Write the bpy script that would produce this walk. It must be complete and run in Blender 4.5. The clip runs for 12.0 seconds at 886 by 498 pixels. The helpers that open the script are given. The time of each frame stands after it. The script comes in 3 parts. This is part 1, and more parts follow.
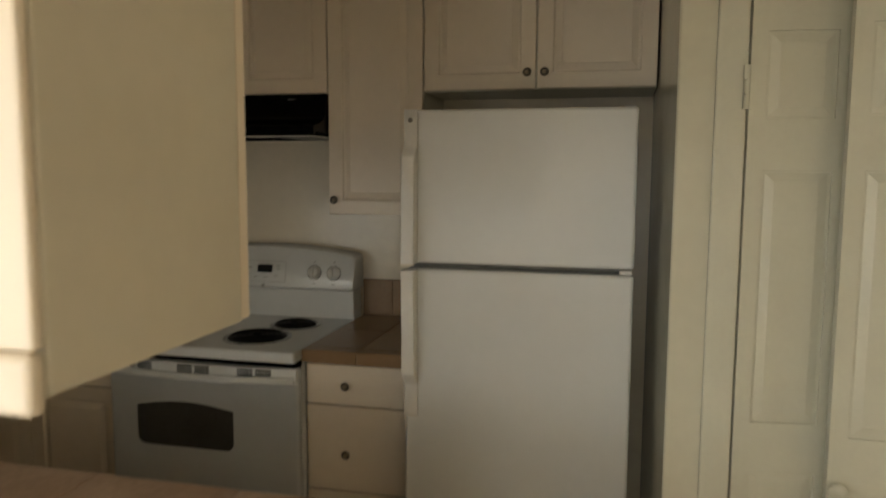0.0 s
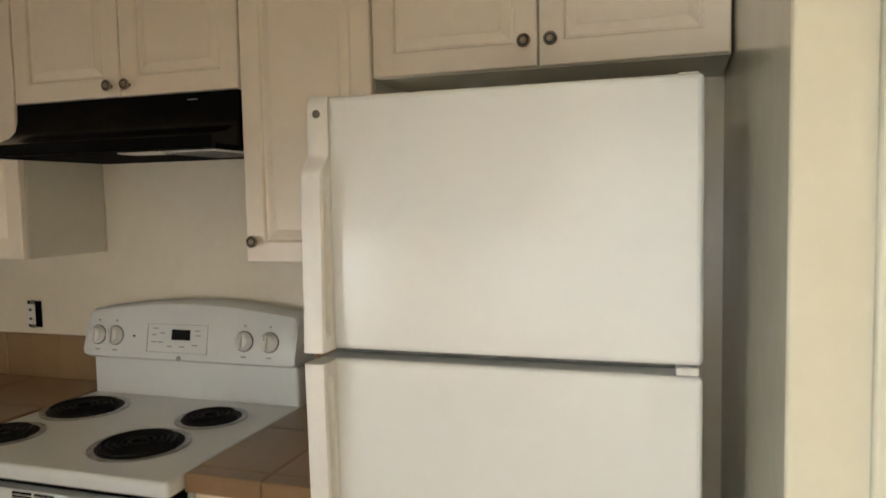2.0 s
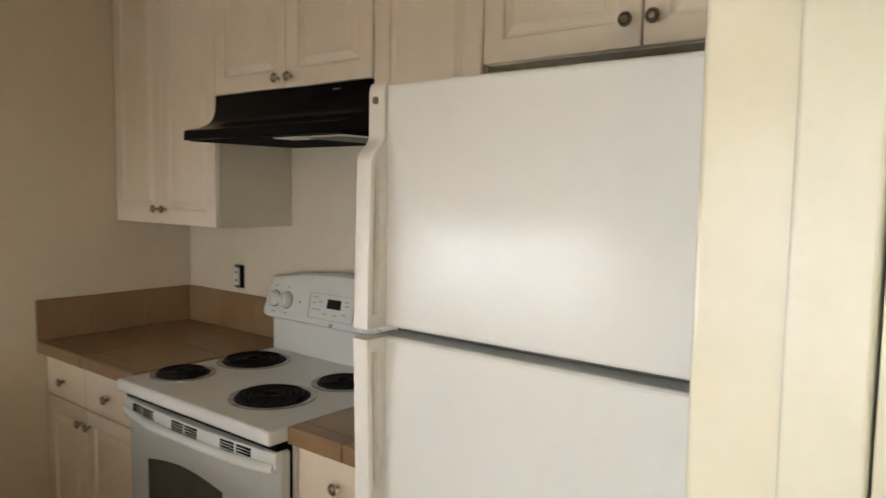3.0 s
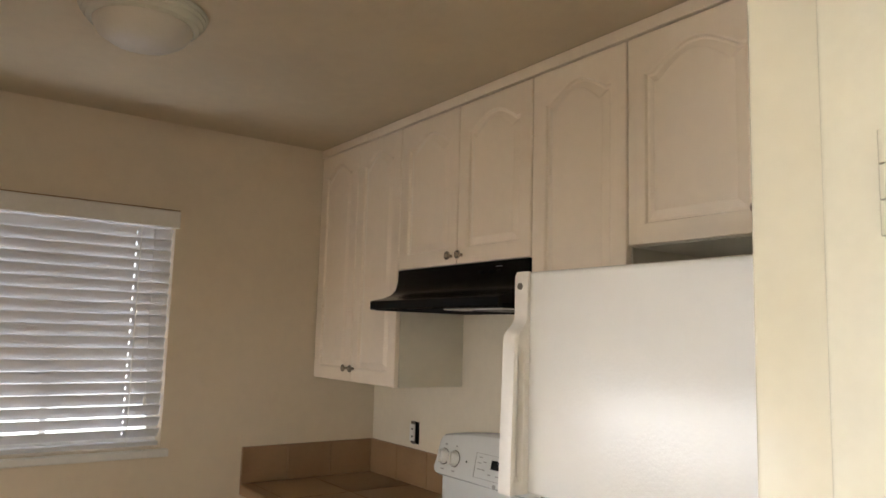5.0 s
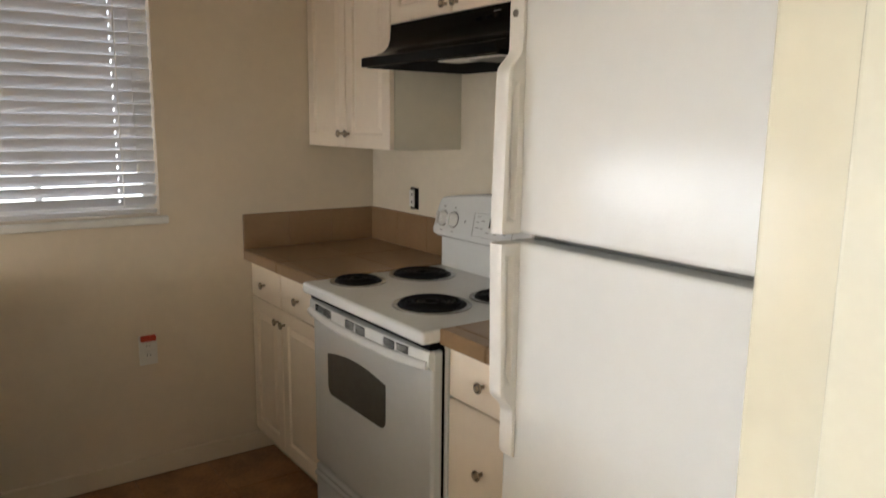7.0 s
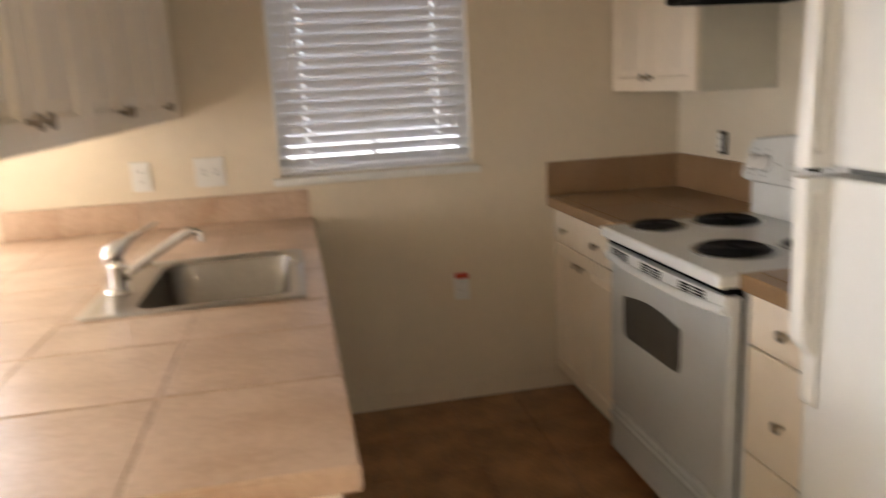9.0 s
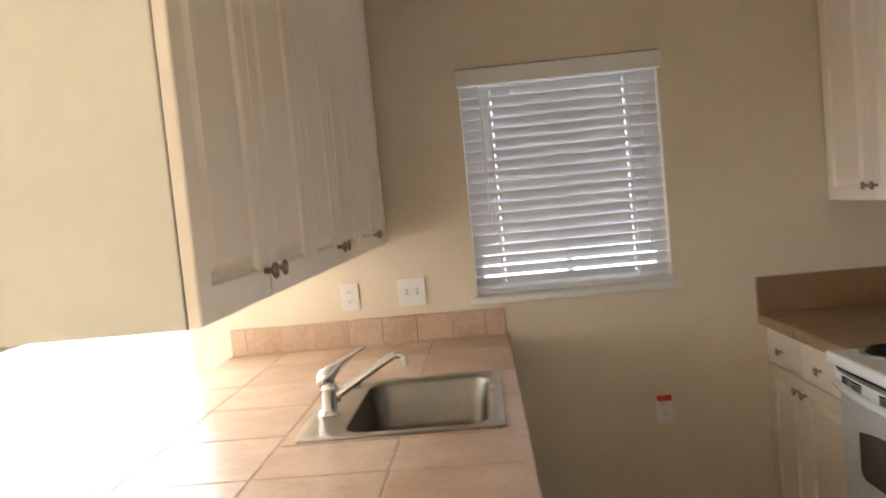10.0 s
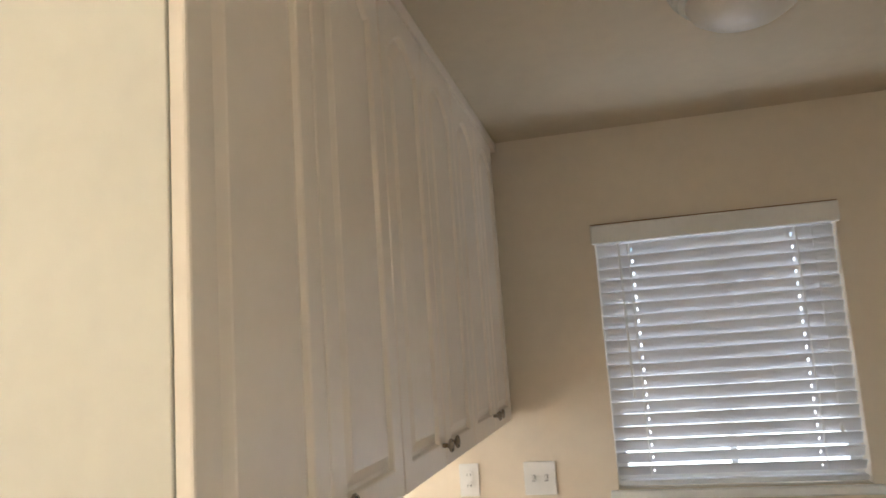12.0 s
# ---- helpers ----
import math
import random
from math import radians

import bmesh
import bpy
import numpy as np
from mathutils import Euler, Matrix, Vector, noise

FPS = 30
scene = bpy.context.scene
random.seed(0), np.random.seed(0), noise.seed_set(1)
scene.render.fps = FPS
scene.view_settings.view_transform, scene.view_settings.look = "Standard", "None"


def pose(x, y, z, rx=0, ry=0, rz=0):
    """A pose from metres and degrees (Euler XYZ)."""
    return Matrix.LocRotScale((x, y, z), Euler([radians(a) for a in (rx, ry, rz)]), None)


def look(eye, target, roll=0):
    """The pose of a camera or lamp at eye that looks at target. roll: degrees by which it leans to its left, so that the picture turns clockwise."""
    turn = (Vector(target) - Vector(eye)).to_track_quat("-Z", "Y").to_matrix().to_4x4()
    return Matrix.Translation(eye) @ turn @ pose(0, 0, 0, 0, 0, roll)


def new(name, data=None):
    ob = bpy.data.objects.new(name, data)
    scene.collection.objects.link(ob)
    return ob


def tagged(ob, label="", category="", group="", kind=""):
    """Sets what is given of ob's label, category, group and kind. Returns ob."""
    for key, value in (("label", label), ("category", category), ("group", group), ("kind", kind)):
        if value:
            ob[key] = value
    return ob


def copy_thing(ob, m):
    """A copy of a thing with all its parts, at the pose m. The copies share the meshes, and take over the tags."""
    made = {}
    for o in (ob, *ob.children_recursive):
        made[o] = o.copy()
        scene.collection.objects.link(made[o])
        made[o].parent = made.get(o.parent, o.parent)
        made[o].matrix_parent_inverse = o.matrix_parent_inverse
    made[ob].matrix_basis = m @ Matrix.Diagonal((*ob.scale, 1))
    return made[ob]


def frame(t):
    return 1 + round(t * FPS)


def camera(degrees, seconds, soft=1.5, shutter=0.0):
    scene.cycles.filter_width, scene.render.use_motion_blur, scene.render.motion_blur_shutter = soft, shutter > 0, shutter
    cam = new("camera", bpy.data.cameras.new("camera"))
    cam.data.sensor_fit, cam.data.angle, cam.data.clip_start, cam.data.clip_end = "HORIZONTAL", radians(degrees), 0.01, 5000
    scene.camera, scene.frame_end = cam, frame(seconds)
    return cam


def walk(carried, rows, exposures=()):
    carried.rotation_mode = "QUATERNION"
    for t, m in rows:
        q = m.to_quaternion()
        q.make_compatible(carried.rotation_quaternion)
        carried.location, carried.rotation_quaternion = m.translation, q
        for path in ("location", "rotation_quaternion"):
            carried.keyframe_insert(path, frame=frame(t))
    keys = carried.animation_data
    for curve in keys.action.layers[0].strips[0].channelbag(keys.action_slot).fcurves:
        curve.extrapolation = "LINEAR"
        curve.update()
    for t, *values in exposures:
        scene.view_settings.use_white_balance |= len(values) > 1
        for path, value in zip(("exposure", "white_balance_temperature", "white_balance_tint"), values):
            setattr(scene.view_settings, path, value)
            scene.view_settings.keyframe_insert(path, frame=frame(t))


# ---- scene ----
cam = camera(63.0, 12.0, shutter=0.5)
PATH = [
    (0, (-0.091, 0.05, 1.532), (-0.547, 1.986, 1.323), 0.3),
    (0.5, (-0.145, 0.28, 1.546), (-0.542, 2.236, 1.415), -1.0),
    (1, (-0.135, 0.528, 1.539), (-0.576, 2.472, 1.379), -1.7),
    (1.5, (-0.099, 0.776, 1.534), (-0.654, 2.688, 1.342), -0.9),
    (2, (-0.072, 0.979, 1.535), (-0.683, 2.879, 1.392), -1.1),
    (2.5, (0.113, 1.147, 1.522), (-0.881, 2.88, 1.42), -0.1),
    (3, (0.282, 1.178, 1.527), (-0.971, 2.728, 1.358), 0.9),
    (4.8, (0.458, 1.108, 1.576), (-1.144, 2.293, 1.745), 1.4),
    (5, (0.474, 1.121, 1.58), (-1.134, 2.285, 1.817), 1.6),
    (5.5, (0.469, 1.128, 1.591), (-1.169, 2.254, 1.817), 0.3),
    (6, (0.462, 1.145, 1.556), (-1.184, 2.281, 1.593), 0.7),
    (6.5, (0.423, 1.206, 1.503), (-1.189, 2.375, 1.308), 0.6),
    (6.7, (0.416, 1.203, 1.491), (-1.175, 2.384, 1.218), 1.1),
    (8.5, (0.496, 1.233, 1.425), (-1.23, 2.036, 0.809), -1.5),
    (9, (0.508, 1.207, 1.444), (-1.406, 1.581, 1.003), -3.1),
    (9.5, (0.524, 1.185, 1.479), (-1.457, 1.206, 1.206), -5.4),
    (10, (0.496, 1.187, 1.512), (-1.497, 1.072, 1.387), -5.4),
    (10.5, (0.424, 1.184, 1.543), (-1.566, 0.991, 1.542), -5.5),
    (11, (0.276, 1.154, 1.587), (-1.696, 0.892, 1.793), -5.7),
    (11.5, (0.199, 1.139, 1.608), (-1.757, 0.84, 1.901), -5.6),
    (12, (0.165, 1.207, 1.629), (-1.761, 0.748, 1.912), -4.0),
]
EXPOSURES = [(0, 0.15, 7300, 5), (0.5, 0.58, 7600, 6), (1, 0.9, 7300, 5), (1.5, 1.15, 7100, 5), (2, 1.48, 6700, 6), (3, 1.62, 6400, 8), (5, 1.7, 6500, 11), (6.5, 1.75, 6300, 9), (8.5, 1.56, 6400, 12), (9, 1.82, 6500, 13), (10.5, 1.94, 6000, 9), (11.5, 1.93, 5850, 8), (12, 1.97, 5850, 8)]
walk(cam, [(t, look(eye, target, roll)) for t, eye, target, roll in PATH], EXPOSURES)

# ---- world, sun, large lights ----
world = bpy.data.worlds.new("world")
scene.world = world
world.use_nodes = True
wn = world.node_tree
sky = wn.nodes.new("ShaderNodeTexSky")
sky.sky_type, sky.sun_disc = "NISHITA", False
SUN_EL, SUN_AZ = radians(31), radians(161)
sky.sun_elevation, sky.sun_rotation = SUN_EL, SUN_AZ
wn.nodes["Background"].inputs[1].default_value = 0.09
wn.links.new(sky.outputs[0], wn.nodes["Background"].inputs[0])
sun = new("sun", bpy.data.lights.new("sun", "SUN"))
sun.data.energy, sun.data.angle, sun.data.color = 5.0, radians(0.5), (1.0, 0.96, 0.90)
SUN_DIR = Vector((math.sin(SUN_AZ) * math.cos(SUN_EL), math.cos(SUN_AZ) * math.cos(SUN_EL), math.sin(SUN_EL)))
sun.matrix_world = look(SUN_DIR * 20, (0, 0, 0))


def window_light(name, place, target, w, h, watts, color):
    ob = new(name, bpy.data.lights.new(name, "AREA"))
    ob.data.shape, ob.data.size, ob.data.size_y, ob.data.energy, ob.data.color = "RECTANGLE", w, h, watts, color
    ob.matrix_world = look(place, target)
    return ob


# ---- materials ----
def mat(name, base, rough=0.5, metal=0.0, var=0.08, scale=6.0, bump=0.0, bump_scale=60.0, coat=0.0, second=None, rvar=0.02, stretch=(1, 1, 1), glossy=0.5, per_piece=0.0, soft=0.17):
    """Principled surface with two scales of colour variation, uneven gloss and fine relief."""
    m = bpy.data.materials.new(name)
    m.use_nodes = True
    nt = m.node_tree
    n, ln = nt.nodes, nt.links
    b = n["Principled BSDF"]
    b.inputs["Metallic"].default_value = metal
    b.inputs["Specular IOR Level"].default_value = glossy
    b.inputs["Coat Weight"].default_value = coat
    b.inputs["Coat Roughness"].default_value = 0.15
    co = n.new("ShaderNodeTexCoord")
    mp = n.new("ShaderNodeMapping")
    mp.inputs["Scale"].default_value = stretch
    geo = n.new("ShaderNodeNewGeometry")
    ln.new(geo.outputs["Position"], mp.inputs[0])
    big, fine = n.new("ShaderNodeTexNoise"), n.new("ShaderNodeTexNoise")
    big.inputs["Scale"].default_value, big.inputs["Detail"].default_value = scale, 3
    fine.inputs["Scale"].default_value, fine.inputs["Detail"].default_value = scale * 9, 4
    for t in (big, fine):
        ln.new(mp.outputs[0], t.inputs["Vector"])
    mix = n.new("ShaderNodeMix")
    mix.data_type = "FLOAT"
    mix.inputs[0].default_value = 0.35
    ln.new(big.outputs[0], mix.inputs[2])
    ln.new(fine.outputs[0], mix.inputs[3])
    amount = mix.outputs[0]
    if per_piece:
        info = n.new("ShaderNodeObjectInfo")
        ad = n.new("ShaderNodeMath")
        ad.operation = "MULTIPLY_ADD"
        ad.inputs[1].default_value = per_piece
        ln.new(info.outputs["Random"], ad.inputs[0])
        ln.new(amount, ad.inputs[2])
        sb = n.new("ShaderNodeMath")
        sb.operation = "SUBTRACT"
        sb.inputs[1].default_value = per_piece / 2
        ln.new(ad.outputs[0], sb.inputs[0])
        amount = sb.outputs[0]
    lo = second if second else tuple(c * (1 - var) for c in base)
    hi = base if second else tuple(min(1, c * (1 + var * 0.6)) for c in base)
    span, blend = n.new("ShaderNodeMapRange"), n.new("ShaderNodeMix")
    span.interpolation_type, blend.data_type = "SMOOTHSTEP", "RGBA"
    span.inputs["From Min"].default_value, span.inputs["From Max"].default_value = 0.5 - soft, 0.5 + soft
    blend.inputs[6].default_value, blend.inputs[7].default_value = (*lo, 1), (*hi, 1)
    ln.new(amount, span.inputs[0])
    ln.new(span.outputs[0], blend.inputs[0])
    ln.new(blend.outputs[2], b.inputs["Base Color"])
    mr = n.new("ShaderNodeMapRange")
    mr.inputs["To Min"].default_value, mr.inputs["To Max"].default_value = max(0.02, rough - rvar), min(1, rough + rvar)
    ln.new(big.outputs[0], mr.inputs[0])
    ln.new(mr.outputs[0], b.inputs["Roughness"])
    if bump:
        bn, bp = n.new("ShaderNodeTexNoise"), n.new("ShaderNodeBump")
        bn.inputs["Scale"].default_value, bn.inputs["Detail"].default_value = bump_scale, 3
        ln.new(mp.outputs[0], bn.inputs["Vector"])
        bp.inputs["Strength"].default_value, bp.inputs["Distance"].default_value = min(1, bump), 0.004
        ln.new(bn.outputs[0], bp.inputs["Height"])
        ln.new(bp.outputs[0], b.inputs["Normal"])
    return m


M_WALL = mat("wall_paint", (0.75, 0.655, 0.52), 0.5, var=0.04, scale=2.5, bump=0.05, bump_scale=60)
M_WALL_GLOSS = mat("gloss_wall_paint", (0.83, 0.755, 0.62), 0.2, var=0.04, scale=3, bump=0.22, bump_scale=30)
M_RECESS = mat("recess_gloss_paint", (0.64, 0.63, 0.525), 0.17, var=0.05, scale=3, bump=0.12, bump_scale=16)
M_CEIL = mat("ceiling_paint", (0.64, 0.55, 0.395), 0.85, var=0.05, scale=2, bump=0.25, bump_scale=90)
M_TRIM = mat("trim_paint", (0.625, 0.63, 0.54), 0.26, var=0.03, scale=9, bump=0.10, bump_scale=18)
# cream fronts, raised lighter and warmer to carry bounce light; side panels greyer
M_CAB = mat("cabinet_thermofoil_lit", (0.90, 0.80, 0.67), 0.30, var=0.03, scale=3)
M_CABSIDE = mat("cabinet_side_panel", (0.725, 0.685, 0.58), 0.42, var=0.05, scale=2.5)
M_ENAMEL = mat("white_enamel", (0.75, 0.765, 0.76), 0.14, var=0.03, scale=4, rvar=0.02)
# same white enamel, darkened for the shade on the range's front
M_ENAMEL_SHADED = mat("white_enamel_shaded", (0.60, 0.625, 0.635), 0.2, var=0.03, scale=4, rvar=0.02)
M_GREYPALE = mat("pale_grey_print", (0.42, 0.42, 0.41), 0.5)
M_FRIDGE = mat("textured_white_steel", (0.775, 0.79, 0.79), 0.05, var=0.02, scale=3, bump=0.10, bump_scale=140, glossy=0.32, rvar=0.02)
M_PLASTIC = mat("white_plastic", (0.80, 0.79, 0.76), 0.35, var=0.04, scale=8)
M_DARK = mat("dark_gasket", (0.05, 0.05, 0.048), 0.6, var=0.2, scale=20)
M_GREY = mat("grey_gasket", (0.22, 0.22, 0.21), 0.55, var=0.2, scale=20)
M_BLACK = mat("black_enamel", (0.003, 0.003, 0.0032), 0.25, var=0.3, scale=10, glossy=0.12)
M_MATTE_BLACK = mat("matte_black", (0.005, 0.005, 0.005), 0.9, var=0.3, scale=20, glossy=0.05)
M_COIL = mat("coil_iron", (0.007, 0.0065, 0.006), 0.6, var=0.3, scale=30, glossy=0.2)
M_CHROME = mat("chrome", (0.75, 0.75, 0.76), 0.12, metal=1, var=0.05, scale=12, rvar=0.02)
# one sink steel in two tones: shade coloured into the bowl, light into the rim
M_STEEL_DARK = mat("darkened_steel", (0.21, 0.195, 0.175), 0.32, metal=1, var=0.12, scale=6)
M_STEEL_LIT = mat("lit_steel_rim", (0.56, 0.54, 0.51), 0.28, metal=1, var=0.08, scale=9)
M_ALU = mat("filter_aluminium", (0.70, 0.69, 0.66), 0.45, metal=0.4, var=0.25, scale=80)
M_NICKEL = mat("aged_nickel", (0.40, 0.33, 0.25), 0.28, metal=1, var=0.3, scale=60)
M_TILE = mat("travertine_look_tile", (0.61, 0.45, 0.34), 0.30, scale=6, second=(0.45, 0.305, 0.21), bump=0.05, bump_scale=40, per_piece=0.14, soft=0.19, stretch=(1.4, 0.9, 1))
M_GROUT = mat("tile_grout", (0.55, 0.41, 0.31), 0.85, var=0.2, scale=25, bump=0.2, bump_scale=200)
M_COUNTER = mat("brown_counter_tile", (0.325, 0.205, 0.108), 0.30, scale=6, second=(0.258, 0.158, 0.079), bump=0.05, bump_scale=50, per_piece=0.12, soft=0.3)
M_COUNTER_GROUT = mat("brown_grout", (0.285, 0.182, 0.098), 0.7, var=0.15, scale=25)
M_FLOOR = mat("brown_floor_tile", (0.45, 0.235, 0.105), 0.36, scale=7, second=(0.21, 0.105, 0.045), bump=0.14, bump_scale=22, per_piece=0.05, soft=0.2)
M_FLOOR_GROUT = mat("dark_floor_grout", (0.24, 0.14, 0.075), 0.7, var=0.2, scale=25)
M_CARPET = mat("beige_carpet", (0.57, 0.52, 0.45), 0.95, var=0.1, scale=12, bump=0.6, bump_scale=300)
M_BLIND = mat("white_blind", (0.71, 0.70, 0.70), 0.4, var=0.03, scale=10)
_n, _l = M_BLIND.node_tree.nodes, M_BLIND.node_tree.links
_tr, _mx = _n.new("ShaderNodeBsdfTranslucent"), _n.new("ShaderNodeMixShader")
_tr.inputs[0].default_value, _mx.inputs[0].default_value = (0.70, 0.73, 0.80, 1), 0.06
_l.new(_n["Principled BSDF"].outputs[0], _mx.inputs[1])
_l.new(_tr.outputs[0], _mx.inputs[2])
_l.new(_mx.outputs[0], _n["Material Output"].inputs[0])
M_RED = mat("red_plastic", (0.55, 0.06, 0.03), 0.4)
M_OVENGLASS = mat("smoked_oven_glass", (0.075, 0.073, 0.068), 0.12, var=0.12, scale=6)
M_DISPLAY = mat("black_display", (0.005, 0.005, 0.006), 0.2, glossy=0.3)
M_DRIP = mat("worn_drip_chrome", (0.42, 0.42, 0.42), 0.25, metal=1, var=0.3, scale=30)
M_GREYPRINT = mat("grey_print", (0.35, 0.35, 0.34), 0.5)
M_GROUND = mat("pale_concrete", (0.55, 0.52, 0.47), 0.9, var=0.15, scale=2, bump=0.2, bump_scale=60)

M_GLASS = bpy.data.materials.new("window_glass")
M_GLASS.use_nodes = True
_g = M_GLASS.node_tree.nodes["Principled BSDF"]
_g.inputs["Transmission Weight"].default_value, _g.inputs["Roughness"].default_value, _g.inputs["IOR"].default_value = 1.0, 0.0, 1.45
M_FROST = mat("frosted_lamp_glass", (0.64, 0.61, 0.54), 0.35, var=0.03, scale=8)


# ---- mesh helpers ----
def part(name, bm, material, parent=None, label=""):
    """Links a bmesh as one mesh object under a thing or a part."""
    me = bpy.data.meshes.new(name)
    bmesh.ops.recalc_face_normals(bm, faces=bm.faces)
    bm.to_mesh(me)
    bm.free()
    for mt in material if isinstance(material, (list, tuple)) else [material]:
        me.materials.append(mt)
    ob = new(name, me)
    ob.parent = parent
    if label:
        tagged(ob, label)
    return ob


def thing(name, label, category, group="", kind="", at=(0, 0, 0)):
    ob = new(name)
    ob.location = at
    ob.empty_display_size = 0.05
    return tagged(ob, label, category, group, kind)


def add_box(bm, x0, x1, y0, y1, z0, z1, bevel=0.0, seg=2):
    r = bmesh.ops.create_cube(bm, size=1, matrix=Matrix.LocRotScale(((x0 + x1) / 2, (y0 + y1) / 2, (z0 + z1) / 2), None, (abs(x1 - x0), abs(y1 - y0), abs(z1 - z0))))
    if bevel:
        es = list({e for v in r["verts"] for e in v.link_edges})
        bmesh.ops.bevel(bm, geom=es, offset=bevel, segments=seg, profile=0.5, affect="EDGES")
    return bm


def box(x0, x1, y0, y1, z0, z1, bevel=0.0, seg=2):
    return add_box(bmesh.new(), x0, x1, y0, y1, z0, z1, bevel, seg)


def smooth(ob, angle=35):
    for p in ob.data.polygons:
        p.use_smooth = True
    ob.data.set_sharp_from_angle(angle=radians(angle))
    return ob


def loft(loops, closed=True, cap0=True, cap1=True, bm=None):
    """Skin between equal loops of points."""
    bm = bm or bmesh.new()
    vs = [[bm.verts.new(p) for p in lp] for lp in loops]
    n = len(vs[0])
    for a, b in zip(vs, vs[1:]):
        for i in range(n if closed else n - 1):
            j = (i + 1) % n
            bm.faces.new((a[i], a[j], b[j], b[i]))
    if cap0:
        bm.faces.new(vs[0])
    if cap1:
        bm.faces.new(vs[-1])
    return bm


def lathe(profile, seg=28, m=Matrix(), bm=None):
    """Turned shape from (radius, height) pairs about z."""
    loops = [[m @ Vector((r * math.cos(2 * math.pi * k / seg), r * math.sin(2 * math.pi * k / seg), h)) for k in range(seg)] for r, h in profile]
    return loft(loops, bm=bm)


def tube(points, radius, seg=10, bm=None, flat=1.0):
    """Round bar along points."""
    pts = [Vector(p) for p in points]
    rad = radius if isinstance(radius, (list, tuple)) else [radius] * len(pts)
    loops, side = [], None
    for i, p in enumerate(pts):
        d = (pts[min(i + 1, len(pts) - 1)] - pts[max(i - 1, 0)]).normalized()
        if side is None:
            side = d.orthogonal().normalized()
        side = (side - d * side.dot(d)).normalized()
        up = d.cross(side)
        loops.append([p + rad[i] * (math.cos(2 * math.pi * k / seg) * side + flat * math.sin(2 * math.pi * k / seg) * up) for k in range(seg)])
    return loft(loops, bm=bm)


TO_FRONT = pose(0, 0, 0, 90)  # turns a lathe's axis to -y


def panel_outline(l, r, b, t, rise, n=14):
    """Outline of a door panel; its top is an arch of that rise between two shoulders."""
    pts = [(l, b), (r, b)]
    for k in range(n + 1):
        u = k / n
        x = r + (l - r) * u
        s = max(0.0, min(1.0, (min(u, 1 - u) - 0.13) / 0.37))
        z = t - rise + (rise * (0.22 + 0.78 * math.sin(s * math.pi / 2)) if s > 0 else 0)
        pts.append((x, z))
    return pts


def panel_door(w, h, rise=0.0, thick=0.02, border=0.052, inset=0.016):
    """A routed door front, origin at its lower left front corner, front to -y."""
    n = 14
    loops = []
    outer = lambda d, y: [(x, y, z) for x, z in [(d, d), (w - d, d)] + [(w - d + (2 * d - w) * k / n, h - d) for k in range(n + 1)]]
    loops.append(outer(0, thick))
    loops.append(outer(0, 0.004))
    loops.append(outer(0.0012, 0.0012))
    loops.append(outer(0.004, 0))
    for d, y in ((0, 0), (0.003, 0.002), (0.006, 0.0095), (0.012, 0.0105), (0.030, 0.0030), (0.033, 0.0012), (0.038, 0.0012)):
        loops.append([(x, y, z) for x, z in panel_outline(border + d, w - border - d, border + d, h - border - d, rise, n)])
    return loft(loops)


def knob(parent, m, name="knob"):
    """Round ringed cabinet knob, its axis along -y."""
    prof = [(0.0055, 0), (0.005, 0.012), (0.008, 0.015), (0.0150, 0.018), (0.0158, 0.021), (0.0135, 0.0235), (0.0118, 0.0215), (0.0085, 0.0215), (0.0075, 0.0245), (0.004, 0.026), (0.001, 0.026)]
    k = smooth(part(name, lathe(prof, 20, m @ TO_FRONT), M_NICKEL, parent, "ringed aged-nickel knob"), 50)
    # flat dark ring laid in the groove
    ring = lathe([(0.0119, 0.0214), (0.0119, 0.0218), (0.0084, 0.0218), (0.0084, 0.0214)], 20, m @ TO_FRONT)
    part("groove", ring, M_DARK, k, "dark ring in the knob's groove")
    return k


def wall_box(name, x0, x1, y0, y1, z0, z1, material, label, category="wall"):
    return tagged(part(name, box(x0, x1, y0, y1, z0, z1), material), label, category, kind="structure")


# ---- measures of the plan ----
WX, BY, CEIL = -2.597, 2.957, 2.435  # window wall, back wall, ceiling
CAB_F = 2.625  # front of the wall cabinets
CT = 0.928  # worktops
ALC, JAMB, PIER = 0.045, 1.81, 1.838  # fridge recess side, front of the closet casing, end of the recess wall
LIV_S, LIV_E = -4.2, 2.3  # living room's far wall and side wall

# ---- structure ----
tagged(part("floor", box(WX - 0.2, LIV_E + 0.15, 0.5, BY + 0.15, -0.12, -0.004), M_FLOOR_GROUT), "dark grout bed under brown tile flooring", "floor", kind="structure")
tagged(part("floor_living", box(WX - 0.2, LIV_E + 0.15, LIV_S - 0.15, 0.5, -0.12, 0.0), M_CARPET), "beige carpeted floor of the living room", "floor", kind="structure")
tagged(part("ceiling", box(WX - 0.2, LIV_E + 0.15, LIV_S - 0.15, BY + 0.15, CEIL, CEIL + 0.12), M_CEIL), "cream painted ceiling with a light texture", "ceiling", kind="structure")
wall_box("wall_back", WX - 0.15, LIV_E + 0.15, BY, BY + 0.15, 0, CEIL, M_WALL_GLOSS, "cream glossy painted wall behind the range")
WIN = (1.137, 1.967, 1.10, 2.045)  # y0 y1 z0 z1 of the kitchen window
DOOR = (-2.9, -0.13, 0.0, 2.06)  # glass door of the living room, in the same outer wall
OUT = WX - 0.15


